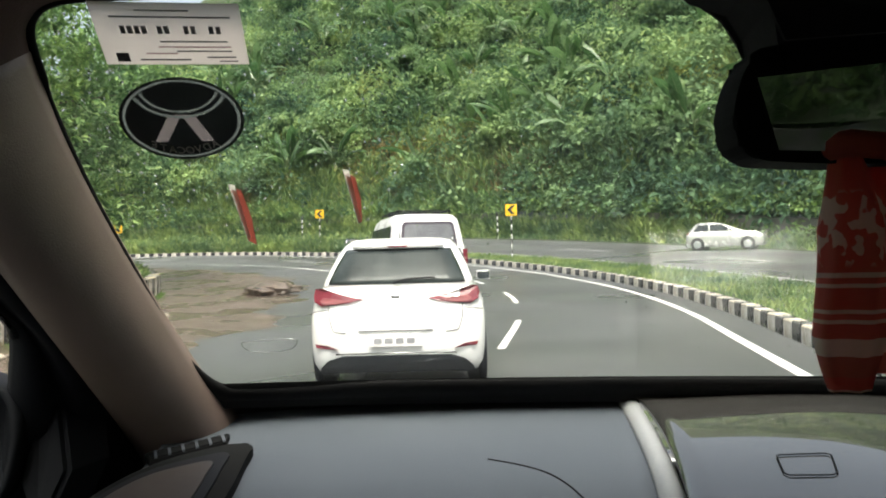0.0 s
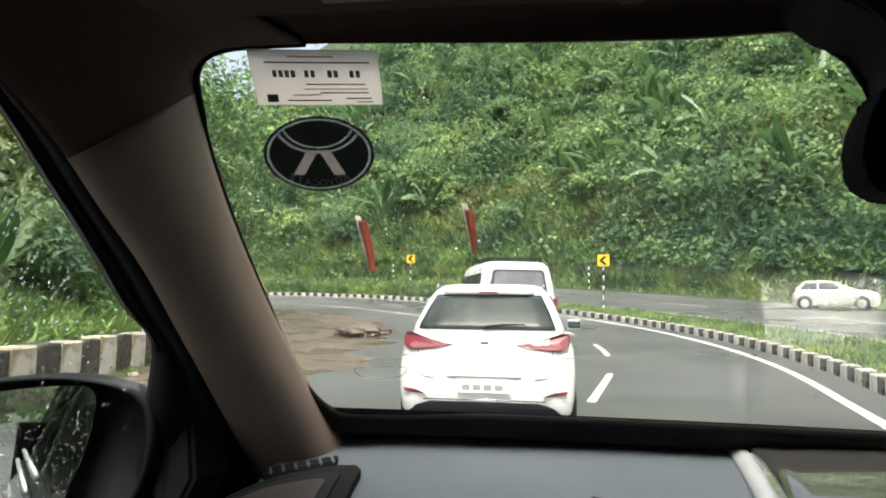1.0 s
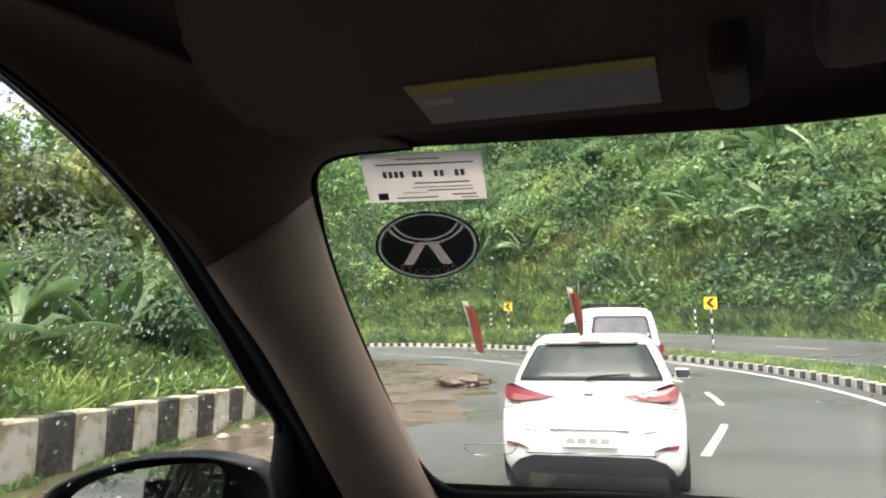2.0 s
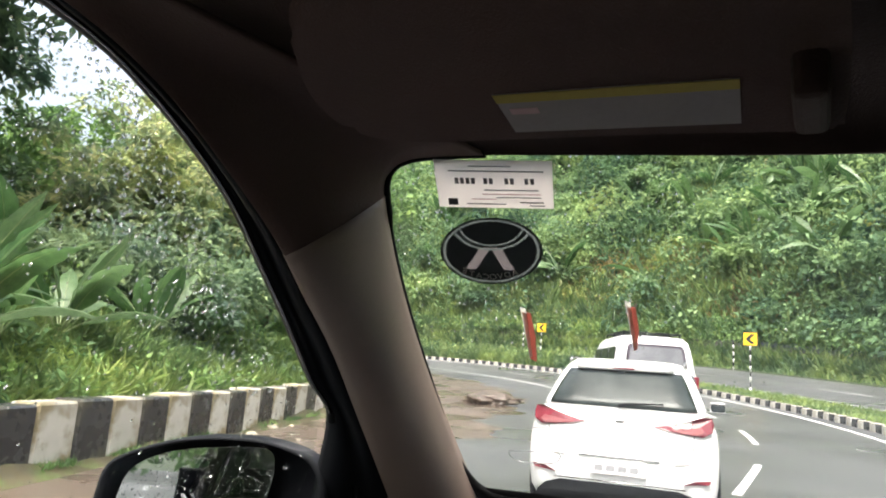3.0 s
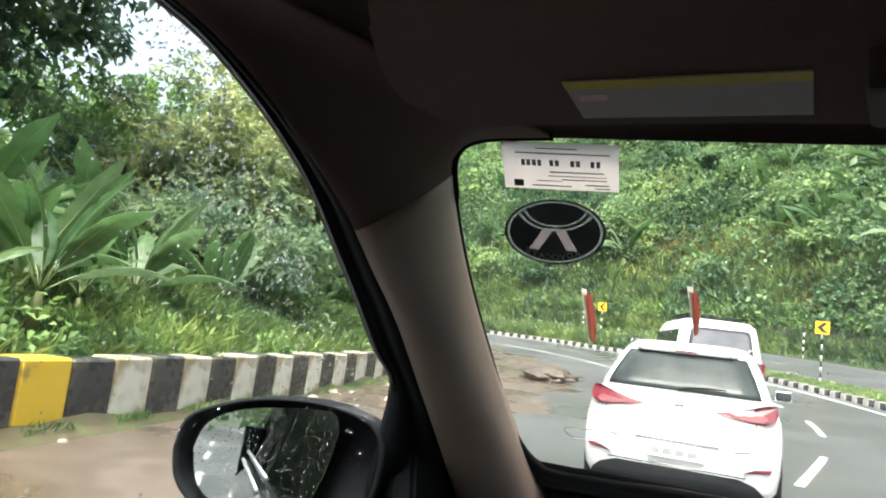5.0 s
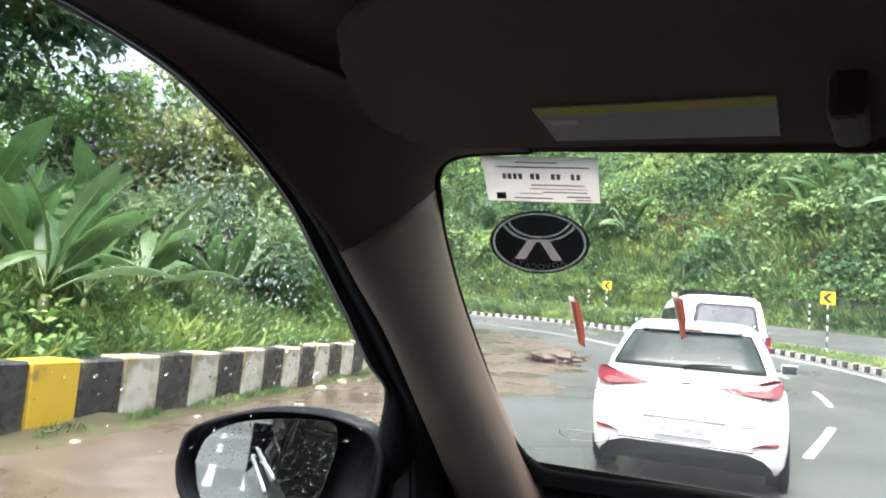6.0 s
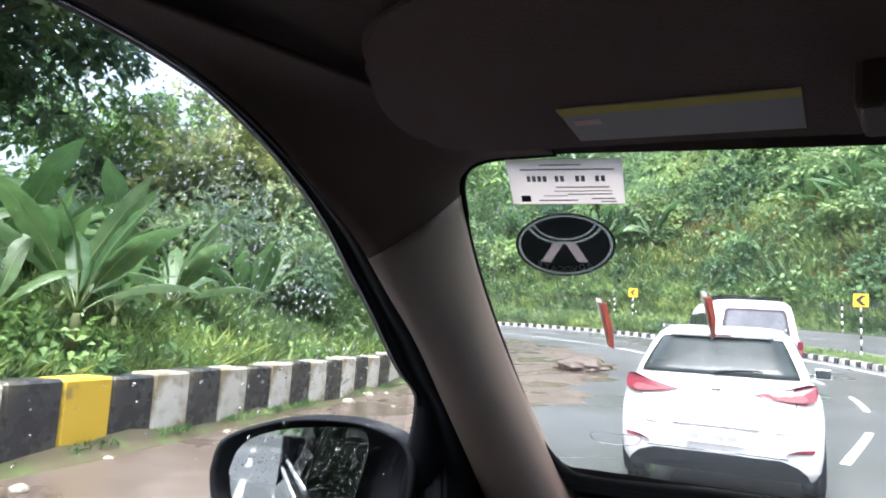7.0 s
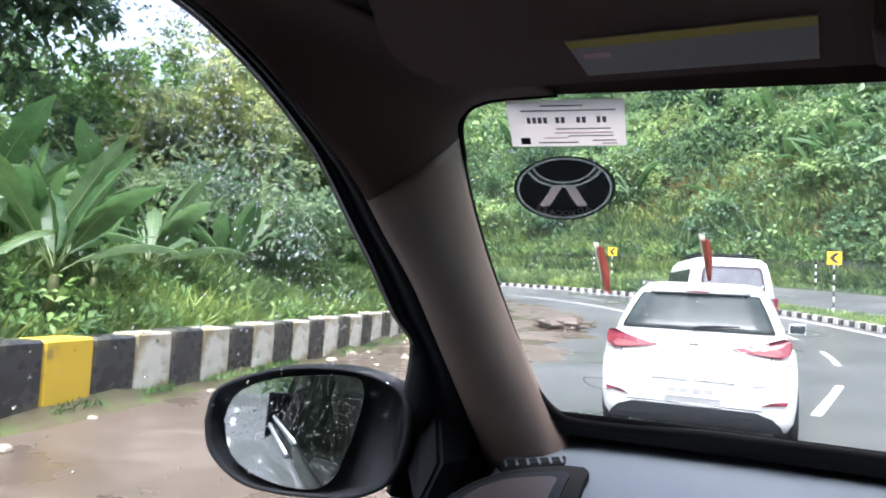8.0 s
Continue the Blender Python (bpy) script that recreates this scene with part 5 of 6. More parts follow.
# side demister grille and round vent pod at the dash's end
grille = slab("demister_grille", [Vector((x, y, dash_top(x, y) + 0.010)) for x, y in ((-0.495, 1.060), (-0.402, 1.113), (-0.394, 1.088), (-0.474, 1.040))], (0, 0, -0.012), M["frit"], car, "black demister grille", bevel=0.002)
for k in range(6):
    t = 0.08 + k * 0.165
    a = Vector((-0.490 + 0.088 * t, 1.059 + 0.050 * t, 0))
    b = a + Vector((0.014, -0.020, 0))
    q = [a, a + Vector((0.0028, 0.0018, 0)), b + Vector((0.0028, 0.0018, 0)), b]
    slab("slat", [Vector((v.x, v.y, dash_top(v.x, v.y) + 0.0112)) for v in q], (0, 0, -0.0025), M["dash"], grille)
pod_line = smooth_line([(-0.484, 0.90, 0), (-0.478, 0.965, 0), (-0.45, 1.022, 0), (-0.40, 1.058, 0), (-0.352, 1.075, 0), (-0.335, 1.02, 0), (-0.318, 0.95, 0), (-0.31, 0.88, 0)], 34)
pod = slab("vent_pod", [Vector((p.x, p.y, dash_top(p.x, p.y) + 0.013)) for p in pod_line], (0, 0, -0.03), M["frit"], car, "dark frame of the end air vent", bevel=0.004)
inset = [(-0.42 + (p.x + 0.42) * 0.80, 0.955 + (p.y - 0.955) * 0.80 - 0.012) for p in pod_line]
slab("vent_face", [Vector((x, y, dash_top(x, y) + 0.0155)) for x, y in inset], (0, 0, -0.004), M["sail"], pod, "black vent surround")
core = [(-0.40 + (x + 0.40) * 0.80, 0.945 + (y - 0.955) * 0.80) for x, y in inset]
slab("vent_opening", [Vector((x, y, dash_top(x, y) + 0.0175)) for x, y in core], (0, 0, -0.003), M["vent"], pod, "dull brown vent panel")

sheet("door_top", [[Vector((x, y, z)) for x, z in ((-0.668, 0.955), (-0.655, 0.975), (-0.60, 0.965), (-0.52, 0.90), (-0.50, 0.70))] for y in (0.2, 0.6, 0.9, 1.1, 1.27)], M["sail"], car, "black top of the door trim", thick=0.004)

# outside mirror
side_mirror = thing("side_mirror", "black outside mirror with rain drops on its glass", "mirror")


def mirror_plane(x, z, off=0.0):
    return Vector((x, 0.87 + 0.413 * (x + 0.78), z)) + off * Vector((-0.38, 0.92, 0))


shell = smooth_line([(-0.897, 1.085, 0), (-0.888, 1.126, 0), (-0.864, 1.148, 0), (-0.812, 1.169, 0), (-0.761, 1.181, 0), (-0.692, 1.185, 0), (-0.640, 1.178, 0), (-0.600, 1.160, 0), (-0.585, 1.12, 0), (-0.592, 1.06, 0), (-0.612, 1.015, 0), (-0.66, 0.99, 0), (-0.72, 0.984, 0), (-0.78, 0.984, 0), (-0.83, 0.992, 0), (-0.868, 1.016, 0), (-0.89, 1.045, 0), (-0.897, 1.085, 0)], 61)[:-1]
cx, cz = -0.745, 1.085
rings = []
for grow, off in ((0.93, 0.05), (0.94, 0.012), (0.96, 0.0), (1.0, 0.004), (1.01, 0.02), (1.0, 0.05), (0.93, 0.09), (0.78, 0.125), (0.5, 0.15), (0.1, 0.158)):
    rings.append([mirror_plane(cx + (p.x - cx) * grow, cz + (p.y - cz) * grow, off) for p in shell])
loft("housing", rings, M["sail"], side_mirror, "black plastic mirror housing")
gline = smooth_line([(-0.870, 1.088, 0), (-0.860, 1.124, 0), (-0.829, 1.148, 0), (-0.777, 1.163, 0), (-0.700, 1.171, 0), (-0.672, 1.164, 0), (-0.667, 1.128, 0), (-0.680, 1.062, 0), (-0.703, 1.008, 0), (-0.748, 0.995, 0), (-0.811, 1.008, 0), (-0.853, 1.038, 0), (-0.870, 1.088, 0)], 49)[:-1]


def mirror_face(x, z, off=0.0):
    return Vector((x, 0.884 + 0.46 * (x + 0.78) + 0.08 * (z - 1.08) - off, z))


glass_plate = slab("mirror_glass", [mirror_face(p.x, p.y, 0.002) for p in gline], (-0.001, 0.002, 0), M["mirror"], side_mirror, "silvered outside mirror glass")
slab("mirror_arm", [(-0.60, 0.965, 1.04), (-0.60, 1.00, 1.13), (-0.57, 1.00, 1.15), (-0.55, 0.99, 1.05), (-0.58, 0.97, 0.97)], (0.01, 0.07, 0), M["sail"], side_mirror, "black mirror foot", bevel=0.006)


def beads(name, spots, material, parent, label):
    """Small domed drops on a pane: place, radius, outward way."""
    verts, faces = [], []
    for p, r, n in spots:
        n = n.normalized()
        a = n.cross(Vector((0.2, 0.3, 0.9))).normalized()
        b = n.cross(a)
        o = len(verts)
        tall = random.uniform(1.0, 1.5)
        for lift, w in ((0.0, 1.0), (0.45, 0.8)):
            verts += [p + n * (lift * r) + (a * math.cos(q) * w + b * math.sin(q) * w * tall) * r for q in (math.pi * k / 3 for k in range(6))]
        verts.append(p + n * r * 0.7)
        faces += [(o + k, o + (k + 1) % 6, o + 6 + (k + 1) % 6, o + 6 + k) for k in range(6)] + [(o + 6 + k, o + 6 + (k + 1) % 6, o + 12) for k in range(6)] + [tuple(o + k for k in range(6))[::-1]]
    ob = mesh_ob(name, verts, faces, material, parent, label, True)
    ob["kind"] = "stuff"
    return ob


def inside(poly, x, y):
    hit = False
    for i in range(len(poly)):
        (x0, y0), (x1, y1) = poly[i], poly[i - 1]
        if (y0 > y) != (y1 > y) and x < (x1 - x0) * (y - y0) / (y1 - y0) + x0:
            hit = not hit
    return hit


random.seed(77)
pane = [(p.x, p.y) for p in gline]
spots = []
while len(spots) < 620:
    x, z = random.uniform(-0.87, -0.665), random.uniform(0.995, 1.172)
    column = 0.5 + 0.5 * math.sin(x * 160) * math.sin(x * 61 + 1)
    if inside(pane, x, z) and random.random() < 0.25 + 0.75 * column * (z - 0.96) / 0.2:
        spots.append((mirror_face(x, z, 0.0025), random.choice((0.0005, 0.0007, 0.0009, 0.0011)), Vector((0.34, -0.93, 0.13))))
beads("mirror_rain", spots, M["water"], side_mirror, "rain drops on the mirror glass")
spots = []
while len(spots) < 1300:
    y, z = random.gauss(0.52, 0.20), random.uniform(1.06, 1.54)
    limit = 0.88 - (z - 1.24) * 1.35
    if -0.5 < y < limit and random.random() < math.exp(-((limit - y) / 0.14) ** 2) * (0.35 + 0.65 * min(1.0, max(0.0, (z - 1.2) / 0.2))) + 0.02:
        spots.append((side_pane(y, z, -0.0175), random.choice((0.0006, 0.0008, 0.001, 0.0013, 0.0017)), Vector((-1, 0, 0.35))))
beads("window_rain", spots, M["water"], car, "rain drops on the side window")
spots = [(screen(random.uniform(-0.42, 0.9), random.uniform(1.16, 1.52), -0.006), random.choice((0.0005, 0.0008, 0.0012)), Vector((0, 0.7, 0.7))) for _ in range(330)]
spots += [(screen(-0.42 + 0.34 * random.random() ** 1.6, 1.53 - 0.20 * random.random() ** 1.4, -0.006), random.choice((0.0006, 0.0009, 0.0012, 0.0016)), Vector((0, 0.7, 0.7))) for _ in range(380)]
beads("screen_rain", spots, M["water"], car, "fine rain drops on the windscreen")

# ---- stickers on the windscreen ----
permit = thing("permit_sticker", "white printed paper permit stuck inside the windscreen", "sticker")
corner = [(-0.336, 1.5262), (-0.211, 1.5215), (-0.2205, 1.4815), (-0.3455, 1.4845)]


def on_permit(u, v, off):
    a = [corner[0][i] + (corner[1][i] - corner[0][i]) * u for i in (0, 1)]
    b = [corner[3][i] + (corner[2][i] - corner[3][i]) * u for i in (0, 1)]
    return screen(a[0] + (b[0] - a[0]) * v, a[1] + (b[1] - a[1]) * v, off)


def permit_bar(name, u0, u1, v0, v1, material, off=0.0085):
    n = 6
    outline = [on_permit(u0 + (u1 - u0) * k / n, v0, off) for k in range(n + 1)] + [on_permit(u1 - (u1 - u0) * k / n, v1, off) for k in range(n + 1)]
    slab(name, outline, (0, 0.0005, 0.0005), material, permit)


permit_bar("sheet_of_paper", 0, 1, 0.0, 1, M["permit"], 0.0075)
for u0, u1, v0, v1, m in ((0.30, 0.66, 0.105, 0.125, "faintink"), (0.12, 0.93, 0.205, 0.228, "faintink"), (0.42, 0.88, 0.60, 0.62, "faintink"), (0.40, 0.90, 0.69, 0.705, "inkred"), (0.52, 0.90, 0.76, 0.775, "ink"), (0.30, 0.52, 0.80, 0.815, "inkred"), (0.25, 0.60, 0.90, 0.92, "ink"), (0.72, 0.92, 0.86, 0.88, "ink"), (0.80, 0.93, 0.93, 0.945, "ink"), (0.09, 0.175, 0.80, 0.94, "ink")):
    permit_bar("print_bar", u0, u1, v0, v1, M[m])
# the large line is four groups of short upright bars
for u0, bars in ((0.17, 4), (0.42, 2), (0.60, 2), (0.77, 2)):
    for k in range(bars):
        permit_bar("print_bar", u0 + 0.048 * k, u0 + 0.048 * k + 0.030, 0.36, 0.48, M["faintink"])

oval = thing("oval_sticker", "black oval sticker with grey emblem, seen from behind", "sticker")
OC, OA, OB = (-0.3035, 1.4415), 0.0590, 0.0325


def on_oval(u, v, off):
    return screen(OC[0] + OA * u + 0.0125 * v, OC[1] + OB * v - 0.0005 * u, off)


def oval_print(u, v):
    """What is printed at a place on the oval: 0 black film, 1 clear grey line, 2 clear pinkish band."""
    r = math.hypot(u, v)
    if 0.895 < r < 0.945:
        return 1
    arc = math.hypot(u, v - 0.82)
    if v < 0.66 and (0.60 < arc < 0.645 or 0.72 < arc < 0.775) and r < 0.88:
        return 1
    for sx in (-1, 1):
        x = u * sx
        across = x - 0.02 - (0.12 - v) * 0.42
        if -0.55 < v < 0.12 and -0.02 < across < 0.19 and x > 0.0:
            return 2
    return 0


verts, faces, slots = [], [], []
NU, NV = 170, 96
for j in range(NV + 1):
    for i in range(NU + 1):
        verts.append(on_oval(-1 + 2 * i / NU, -1 + 2 * j / NV, 0.0075))
for j in range(NV):
    for i in range(NU):
        u, v = -1 + 2 * (i + 0.5) / NU, -1 + 2 * (j + 0.5) / NV
        if u * u + v * v < 1:
            faces.append((j * (NU + 1) + i, j * (NU + 1) + i + 1, (j + 1) * (NU + 1) + i + 1, (j + 1) * (NU + 1) + i))
            slots.append(oval_print(u, v))
mesh_ob("oval_film", verts, faces, [M["decal"], M["decalgrey"], M["decalpink"]], oval, slots=slots)
# the word along the lower rim, mirrored because it is read from outside
for k, ch in enumerate("ADVOCATE"):
    cu = bpy.data.curves.new("letter", "FONT")
    cu.body, cu.size, cu.align_x, cu.align_y, cu.extrude = ch, 0.0115, "CENTER", "CENTER", 0.0002
    cu.materials.append(M["whitevinyl"])
    t = (3.5 - k) / 3.5
    u, v = 0.50 * t, -0.76 + 0.16 * t * t
    p = on_oval(u, v, 0.0088)
    ob = new("letter", cu)
    ob.parent = oval
    right = (on_oval(u + 0.05, v + 0.05 * 0.32 * t, 0.0088) - p).normalized()
    up0 = (on_oval(u, v + 0.05, 0.0088) - p).normalized()
    out = right.cross(up0).normalized()
    up = out.cross(right)
    ob.matrix_basis = Matrix.Translation(p) @ Matrix((right, up, out)).transposed().to_4x4() @ Matrix.Diagonal((-1.0, 1.0, 1.0, 1.0))

for tri, lab in ((((-0.2865, 1.3815), (-0.2775, 1.3785), (-0.2795, 1.352), (-0.287, 1.3235), (-0.2935, 1.3275)), "red and white reflector strip stuck on the windscreen"), (((-0.165, 1.392), (-0.156, 1.388), (-0.157, 1.366), (-0.1625, 1.345), (-0.1665, 1.343)), "slim red and white reflector strip on the windscreen")):
    st = thing("reflector_strip", lab, "sticker", "windscreen reflector strips")
    slab("red_tape", [screen(x, z, 0.0075) for x, z in tri], (0, 0.0005, 0.0005), M["redvinyl"], st, "red tape")
    x0, z0 = tri[0]
    xe, ze = tri[-1]
    slab("white_tape", [screen(x, z, 0.0086) for x, z in ((x0 - 0.001, z0 + 0.004), (x0 + 0.005, z0 + 0.003), (xe + 0.004, ze + 0.004), (xe, ze))], (0, 0.0003, 0.0003), M["whitevinyl"], st, "white tape edge")
# a reflection in the glass, modelled as a thin oval loop
reflected_line = smooth_line([(-0.362, 1.2015, 0), (-0.33, 1.2035, 0), (-0.298, 1.2045, 0), (-0.292, 1.200, 0), (-0.304, 1.190, 0), (-0.33, 1.1865, 0), (-0.355, 1.1875, 0), (-0.364, 1.195, 0), (-0.362, 1.2015, 0)], 40)
reflected_loop = thing("tag_outline", "thin dark outline of a reflection, modelled on the windscreen", "sticker")
tube("tag_edge", [screen(p.x, p.y, 0.008) for p in reflected_line], 0.0006, M["chrome"], reflected_loop, sides=5)

# bright trim under the side windows
for z, x in ((0.938, 1.072), (0.975, 1.052)):
    tube("belt_trim", [(MID - x, -1.9, z), (MID - x, -0.9, z), (MID - x, -0.15, z)], 0.009, M["belttrim"], car, "bright trim strip", sides=6)

# ---- cloth hanging from the rear-view mirror ----
scarf = thing("hanging_cloth", "red and white woven cotton cloth tied to the mirror", "cloth", at=(0.2335, 0.722, 1.355))
for name, ox, oy, w, bottom, ph in (("front_fold", 0.0, 0.0, 0.0215, -0.150, 0.0), ("back_fold", 0.026, 0.022, 0.019, -0.142, 1.7)):
    rings = []
    for k in range(26):
        t = k / 25
        z = t * bottom
        wide = w * (0.42 + 0.58 * min(1, t * 3.2)) * (1 - 0.42 * max(0, t - 0.78) / 0.22)
        lean = 0.004 * math.sin(t * 5 + ph)
        rings.append([Vector((ox + lean + math.cos(a) * wide * (1 + 0.10 * math.sin(3 * a + ph + t * 2)), oy + math.sin(a) * wide * 0.55 * (1 + 0.32 * math.sin(5 * a + ph + 1.5 * t)), z)) for a in (2 * math.pi * q / 36 for q in range(36))])
    loft(name, rings, M["cloth"], scarf)
tube("knot", [(-0.012, 0.0, 0.004), (0.0, -0.008, 0.006), (0.018, -0.004, 0.004), (0.03, 0.01, 0.004)], 0.009, M["cloth"], scarf, "tied red knot")

for e in [o for o in bpy.data.objects if o.parent is None and o.type == "EMPTY" and o.name.split(".")[0] in ("car", "side_mirror", "permit_sticker", "oval_sticker", "reflector_strip", "tag_outline", "hanging_cloth")]:
    e.matrix_basis = Matrix.Translation(SEAT) @ Matrix.Scale(CABIN, 4) @ Matrix.Translation(-SEAT) @ e.matrix_basis


# ---- vehicles ----
def panel(name, corners, off, material, parent, label="", round_by=0.18, thick=0.012, n=5):
    """A pane with round corners, spanned between four points (bottom left, bottom right, top right, top left), set off outwards."""
    a, b, c, d = [Vector(p) for p in corners]
    nrm = (b - a).cross(d - a).normalized()
    wide, high = max((b - a).length, (c - d).length), (d - a).length
    ru, rv = round_by * min(wide, high) / wide, round_by * min(wide, high) / high
    uv = []
    for cu, cv, a0 in ((1 - ru, 1 - rv, 0), (ru, 1 - rv, 90), (ru, rv, 180), (1 - ru, rv, 270)):
        for k in range(n + 1):
            q = radians(a0 + 90 * k / n)
            uv.append((cu + ru * math.cos(q), cv + rv * math.sin(q)))
    pts = [(a * (1 - u) + b * u) * (1 - v) + (d * (1 - u) + c * u) * v + nrm * off for u, v in uv]
    return slab(name, pts, -nrm * thick, material, parent, label)


def wheel(parent, x, y, r, outward):
    e = tube("wheel", [(x - 0.10 * outward, y, r), (x - 0.085 * outward, y, r), (x + 0.085 * outward, y, r), (x + 0.10 * outward, y, r)], [r * 0.86, r, r, r * 0.9], M["tyre"], parent, "black tyre on its wheel", sides=24)
    tube("rim", [(x + 0.085 * outward, y, r), (x + 0.108 * outward, y, r), (x + 0.11 * outward, y, r)], [r * 0.66, r * 0.66, r * 0.5], M["rim"], e, sides=20)


def hatchback(name, label, paint, at, turn):
    """A five-door hatchback, tail at y = 0, nose towards +y."""
    e = thing(name, label, "car", at=at, turn=turn)
    lower = [(0.18, 0.79, 0.10, 3.80, 0.16), (0.26, 0.835, 0.045, 3.90, 0.2), (0.40, 0.858, 0.02, 3.95, 0.24), (0.58, 0.865, 0.0, 3.97, 0.26), (0.72, 0.862, 0.015, 3.93, 0.27), (0.86, 0.845, 0.04, 3.80, 0.3), (0.95, 0.81, 0.075, 3.55, 0.32), (1.0, 0.775, 0.12, 3.1, 0.34)]
    body = loft("body", [ring(-w, w, y0, y1, z, r, 6) for z, w, y0, y1, r in lower], paint, e)
    cab = [(0.97, 0.775, 0.12, 3.05, 0.30), (1.06, 0.755, 0.17, 2.80, 0.28), (1.20, 0.70, 0.29, 2.45, 0.26), (1.34, 0.635, 0.42, 2.12, 0.25), (1.42, 0.59, 0.50, 1.92, 0.25), (1.465, 0.54, 0.58, 1.80, 0.25), (1.49, 0.44, 0.70, 1.66, 0.25), (1.497, 0.25, 0.9, 1.5, 0.2)]
    loft("cabin", [ring(-w, w, y0, y1, z, r, 6) for z, w, y0, y1, r in cab], paint, e)
    # rear window, wiper, spoiler
    rows = []
    for k in range(9):
        z = 1.02 + 0.345 * k / 8
        i = max(q for q in range(len(cab) - 1) if cab[q][0] <= z)
        f = (z - cab[i][0]) / (cab[i + 1][0] - cab[i][0])
        w, y0, r = [cab[i][q] + (cab[i + 1][q] - cab[i][q]) * f for q in (1, 2, 4)]
        row = []
        for q in range(25):
            x = (-1 + q / 12) * (w - 0.085)
            over = max(0.0, abs(x) - (w - r))
            row.append(Vector((x, y0 + r - math.sqrt(r * r - over * over) - 0.012, z + 0.008)))
        rows.append(row)
    sheet("rear_window", rows, M["wetglass"], e, "dark wet rear window", thick=0.01)
    slab("spoiler", [(-0.47, 0.42, 1.413), (-0.40, 0.385, 1.405), (0.40, 0.385, 1.405), (0.47, 0.42, 1.413), (0.46, 0.66, 1.478), (-0.46, 0.66, 1.478)], (0, 0.01, -0.03), paint, e, "white roof spoiler", bevel=0.008)
    part("brake_light", box_bm(-0.10, 0.10, 0.375, 0.395, 1.385, 1.40, 0.004), M["taillight"], e, "slim high brake light")
    tube("wiper", [(-0.02, 0.09, 1.035), (0.04, 0.115, 1.06), (0.20, 0.13, 1.075), (0.38, 0.145, 1.08)], [0.02, 0.016, 0.011, 0.007], M["sail"], e, "black rear wiper", sides=6)
    tube("aerial", [(0, 0.72, 1.485), (0, 0.62, 1.57)], [0.008, 0.003], M["sail"], e, "short roof aerial", sides=6)
    # tail lights sweeping in from the corners
    for sx in (-1, 1):
        out = [(0.30, 0.885), (0.42, 0.90), (0.60, 0.955), (0.74, 1.00), (0.80, 0.99), (0.815, 0.93), (0.80, 0.865), (0.72, 0.825), (0.60, 0.83), (0.45, 0.85)]
        pts = []
        for x, z in out:
            y = 0.045 + max(0.0, z - 0.86) * 0.45 + 1.5 * max(0.0, x - 0.60) ** 2 + (0.5 * max(0, x - 0.74))
            pts.append(Vector((sx * x, y - 0.026, z)))
        lamp = slab("tail_light", pts if sx < 0 else pts[::-1], (0, 0.06, 0), M["taillight"], e, "red wraparound tail light", bevel=0.006)
        clear = [Vector((sx * x, 0.045 + max(0.0, z - 0.86) * 0.45 + 1.5 * max(0.0, x - 0.60) ** 2 - 0.031, z)) for x, z in ((0.44, 0.868), (0.56, 0.888), (0.70, 0.905), (0.735, 0.875), (0.70, 0.845), (0.58, 0.845))]
        slab("lens_insert", clear if sx < 0 else clear[::-1], (0, 0.02, 0), M["amber"], lamp, "pale indicator lens")
        refl = [Vector((sx * x, -0.012 + 2.2 * max(0.0, x - 0.62) ** 2, z)) for x, z in ((0.56, 0.405), (0.77, 0.425), (0.79, 0.46), (0.66, 0.45))]
        slab("reflector", refl if sx < 0 else refl[::-1], (0, 0.05, 0), M["taillight"], e, "red bumper reflector")
        # side glass
        for y0, y1, t0, t1 in ((0.42, 1.22, 0.66, 1.22), (1.28, 2.10, 1.28, 1.86)):
            c = [(0.755, y0 + 0.02, 1.03), (0.755, y1 + (0.35 if y1 > 2 else 0), 1.03), (0.622, t1, 1.37), (0.622, t0, 1.37)]
            c = [(sx * p[0], p[1], p[2]) for p in (c if sx > 0 else [c[1], c[0], c[3], c[2]])]
            panel("side_window", c, 0.014, M["carglass"], e, "dark side window", 0.1, 0.02)
        m = loft("door_mirror", [ring(sx * 0.92 - 0.085, sx * 0.92 + 0.085, 2.20, 2.20 + d, z, 0.05, 4) for z, d in ((0.99, 0.06), (1.005, 0.12), (1.05, 0.14), (1.09, 0.12), (1.105, 0.05))], paint, e, "body-coloured door mirror")
        part("mirror_pane", box_bm(sx * 0.92 - 0.078, sx * 0.92 + 0.078, 2.185, 2.199, 0.998, 1.092, 0.02), M["carglass"], m, "small mirror pane")
        for y in (0.66, 3.18):
            wheel(e, sx * 0.78, y, 0.305, sx)
            tube("wheel_arch", [(sx * 0.80, y, 0.33), (sx * 0.872, y, 0.33)], [0.36, 0.345], M["sail"], e, "black wheel arch", sides=24)
    # bumper insert, plate, handle crease
    slab("diffuser", [(-0.755, 0.075, 0.17), (-0.73, 0.015, 0.235), (-0.66, -0.014, 0.30), (-0.52, -0.024, 0.345), (0.52, -0.024, 0.345), (0.66, -0.014, 0.30), (0.73, 0.015, 0.235), (0.755, 0.075, 0.17)], (0, 0.12, 0.0), M["sail"], e, "black bumper insert", bevel=0.006)
    plate = part("number_plate", box_bm(-0.25, 0.25, -0.022, 0.02, 0.43, 0.54, 0.004), M["paper"], e, "white plate with dark bars")
    for k in range(4):
        part("plate_bar", box_bm(-0.21 + k * 0.105, -0.135 + k * 0.105, -0.0265, -0.02, 0.46, 0.51), M["platebar"], plate)
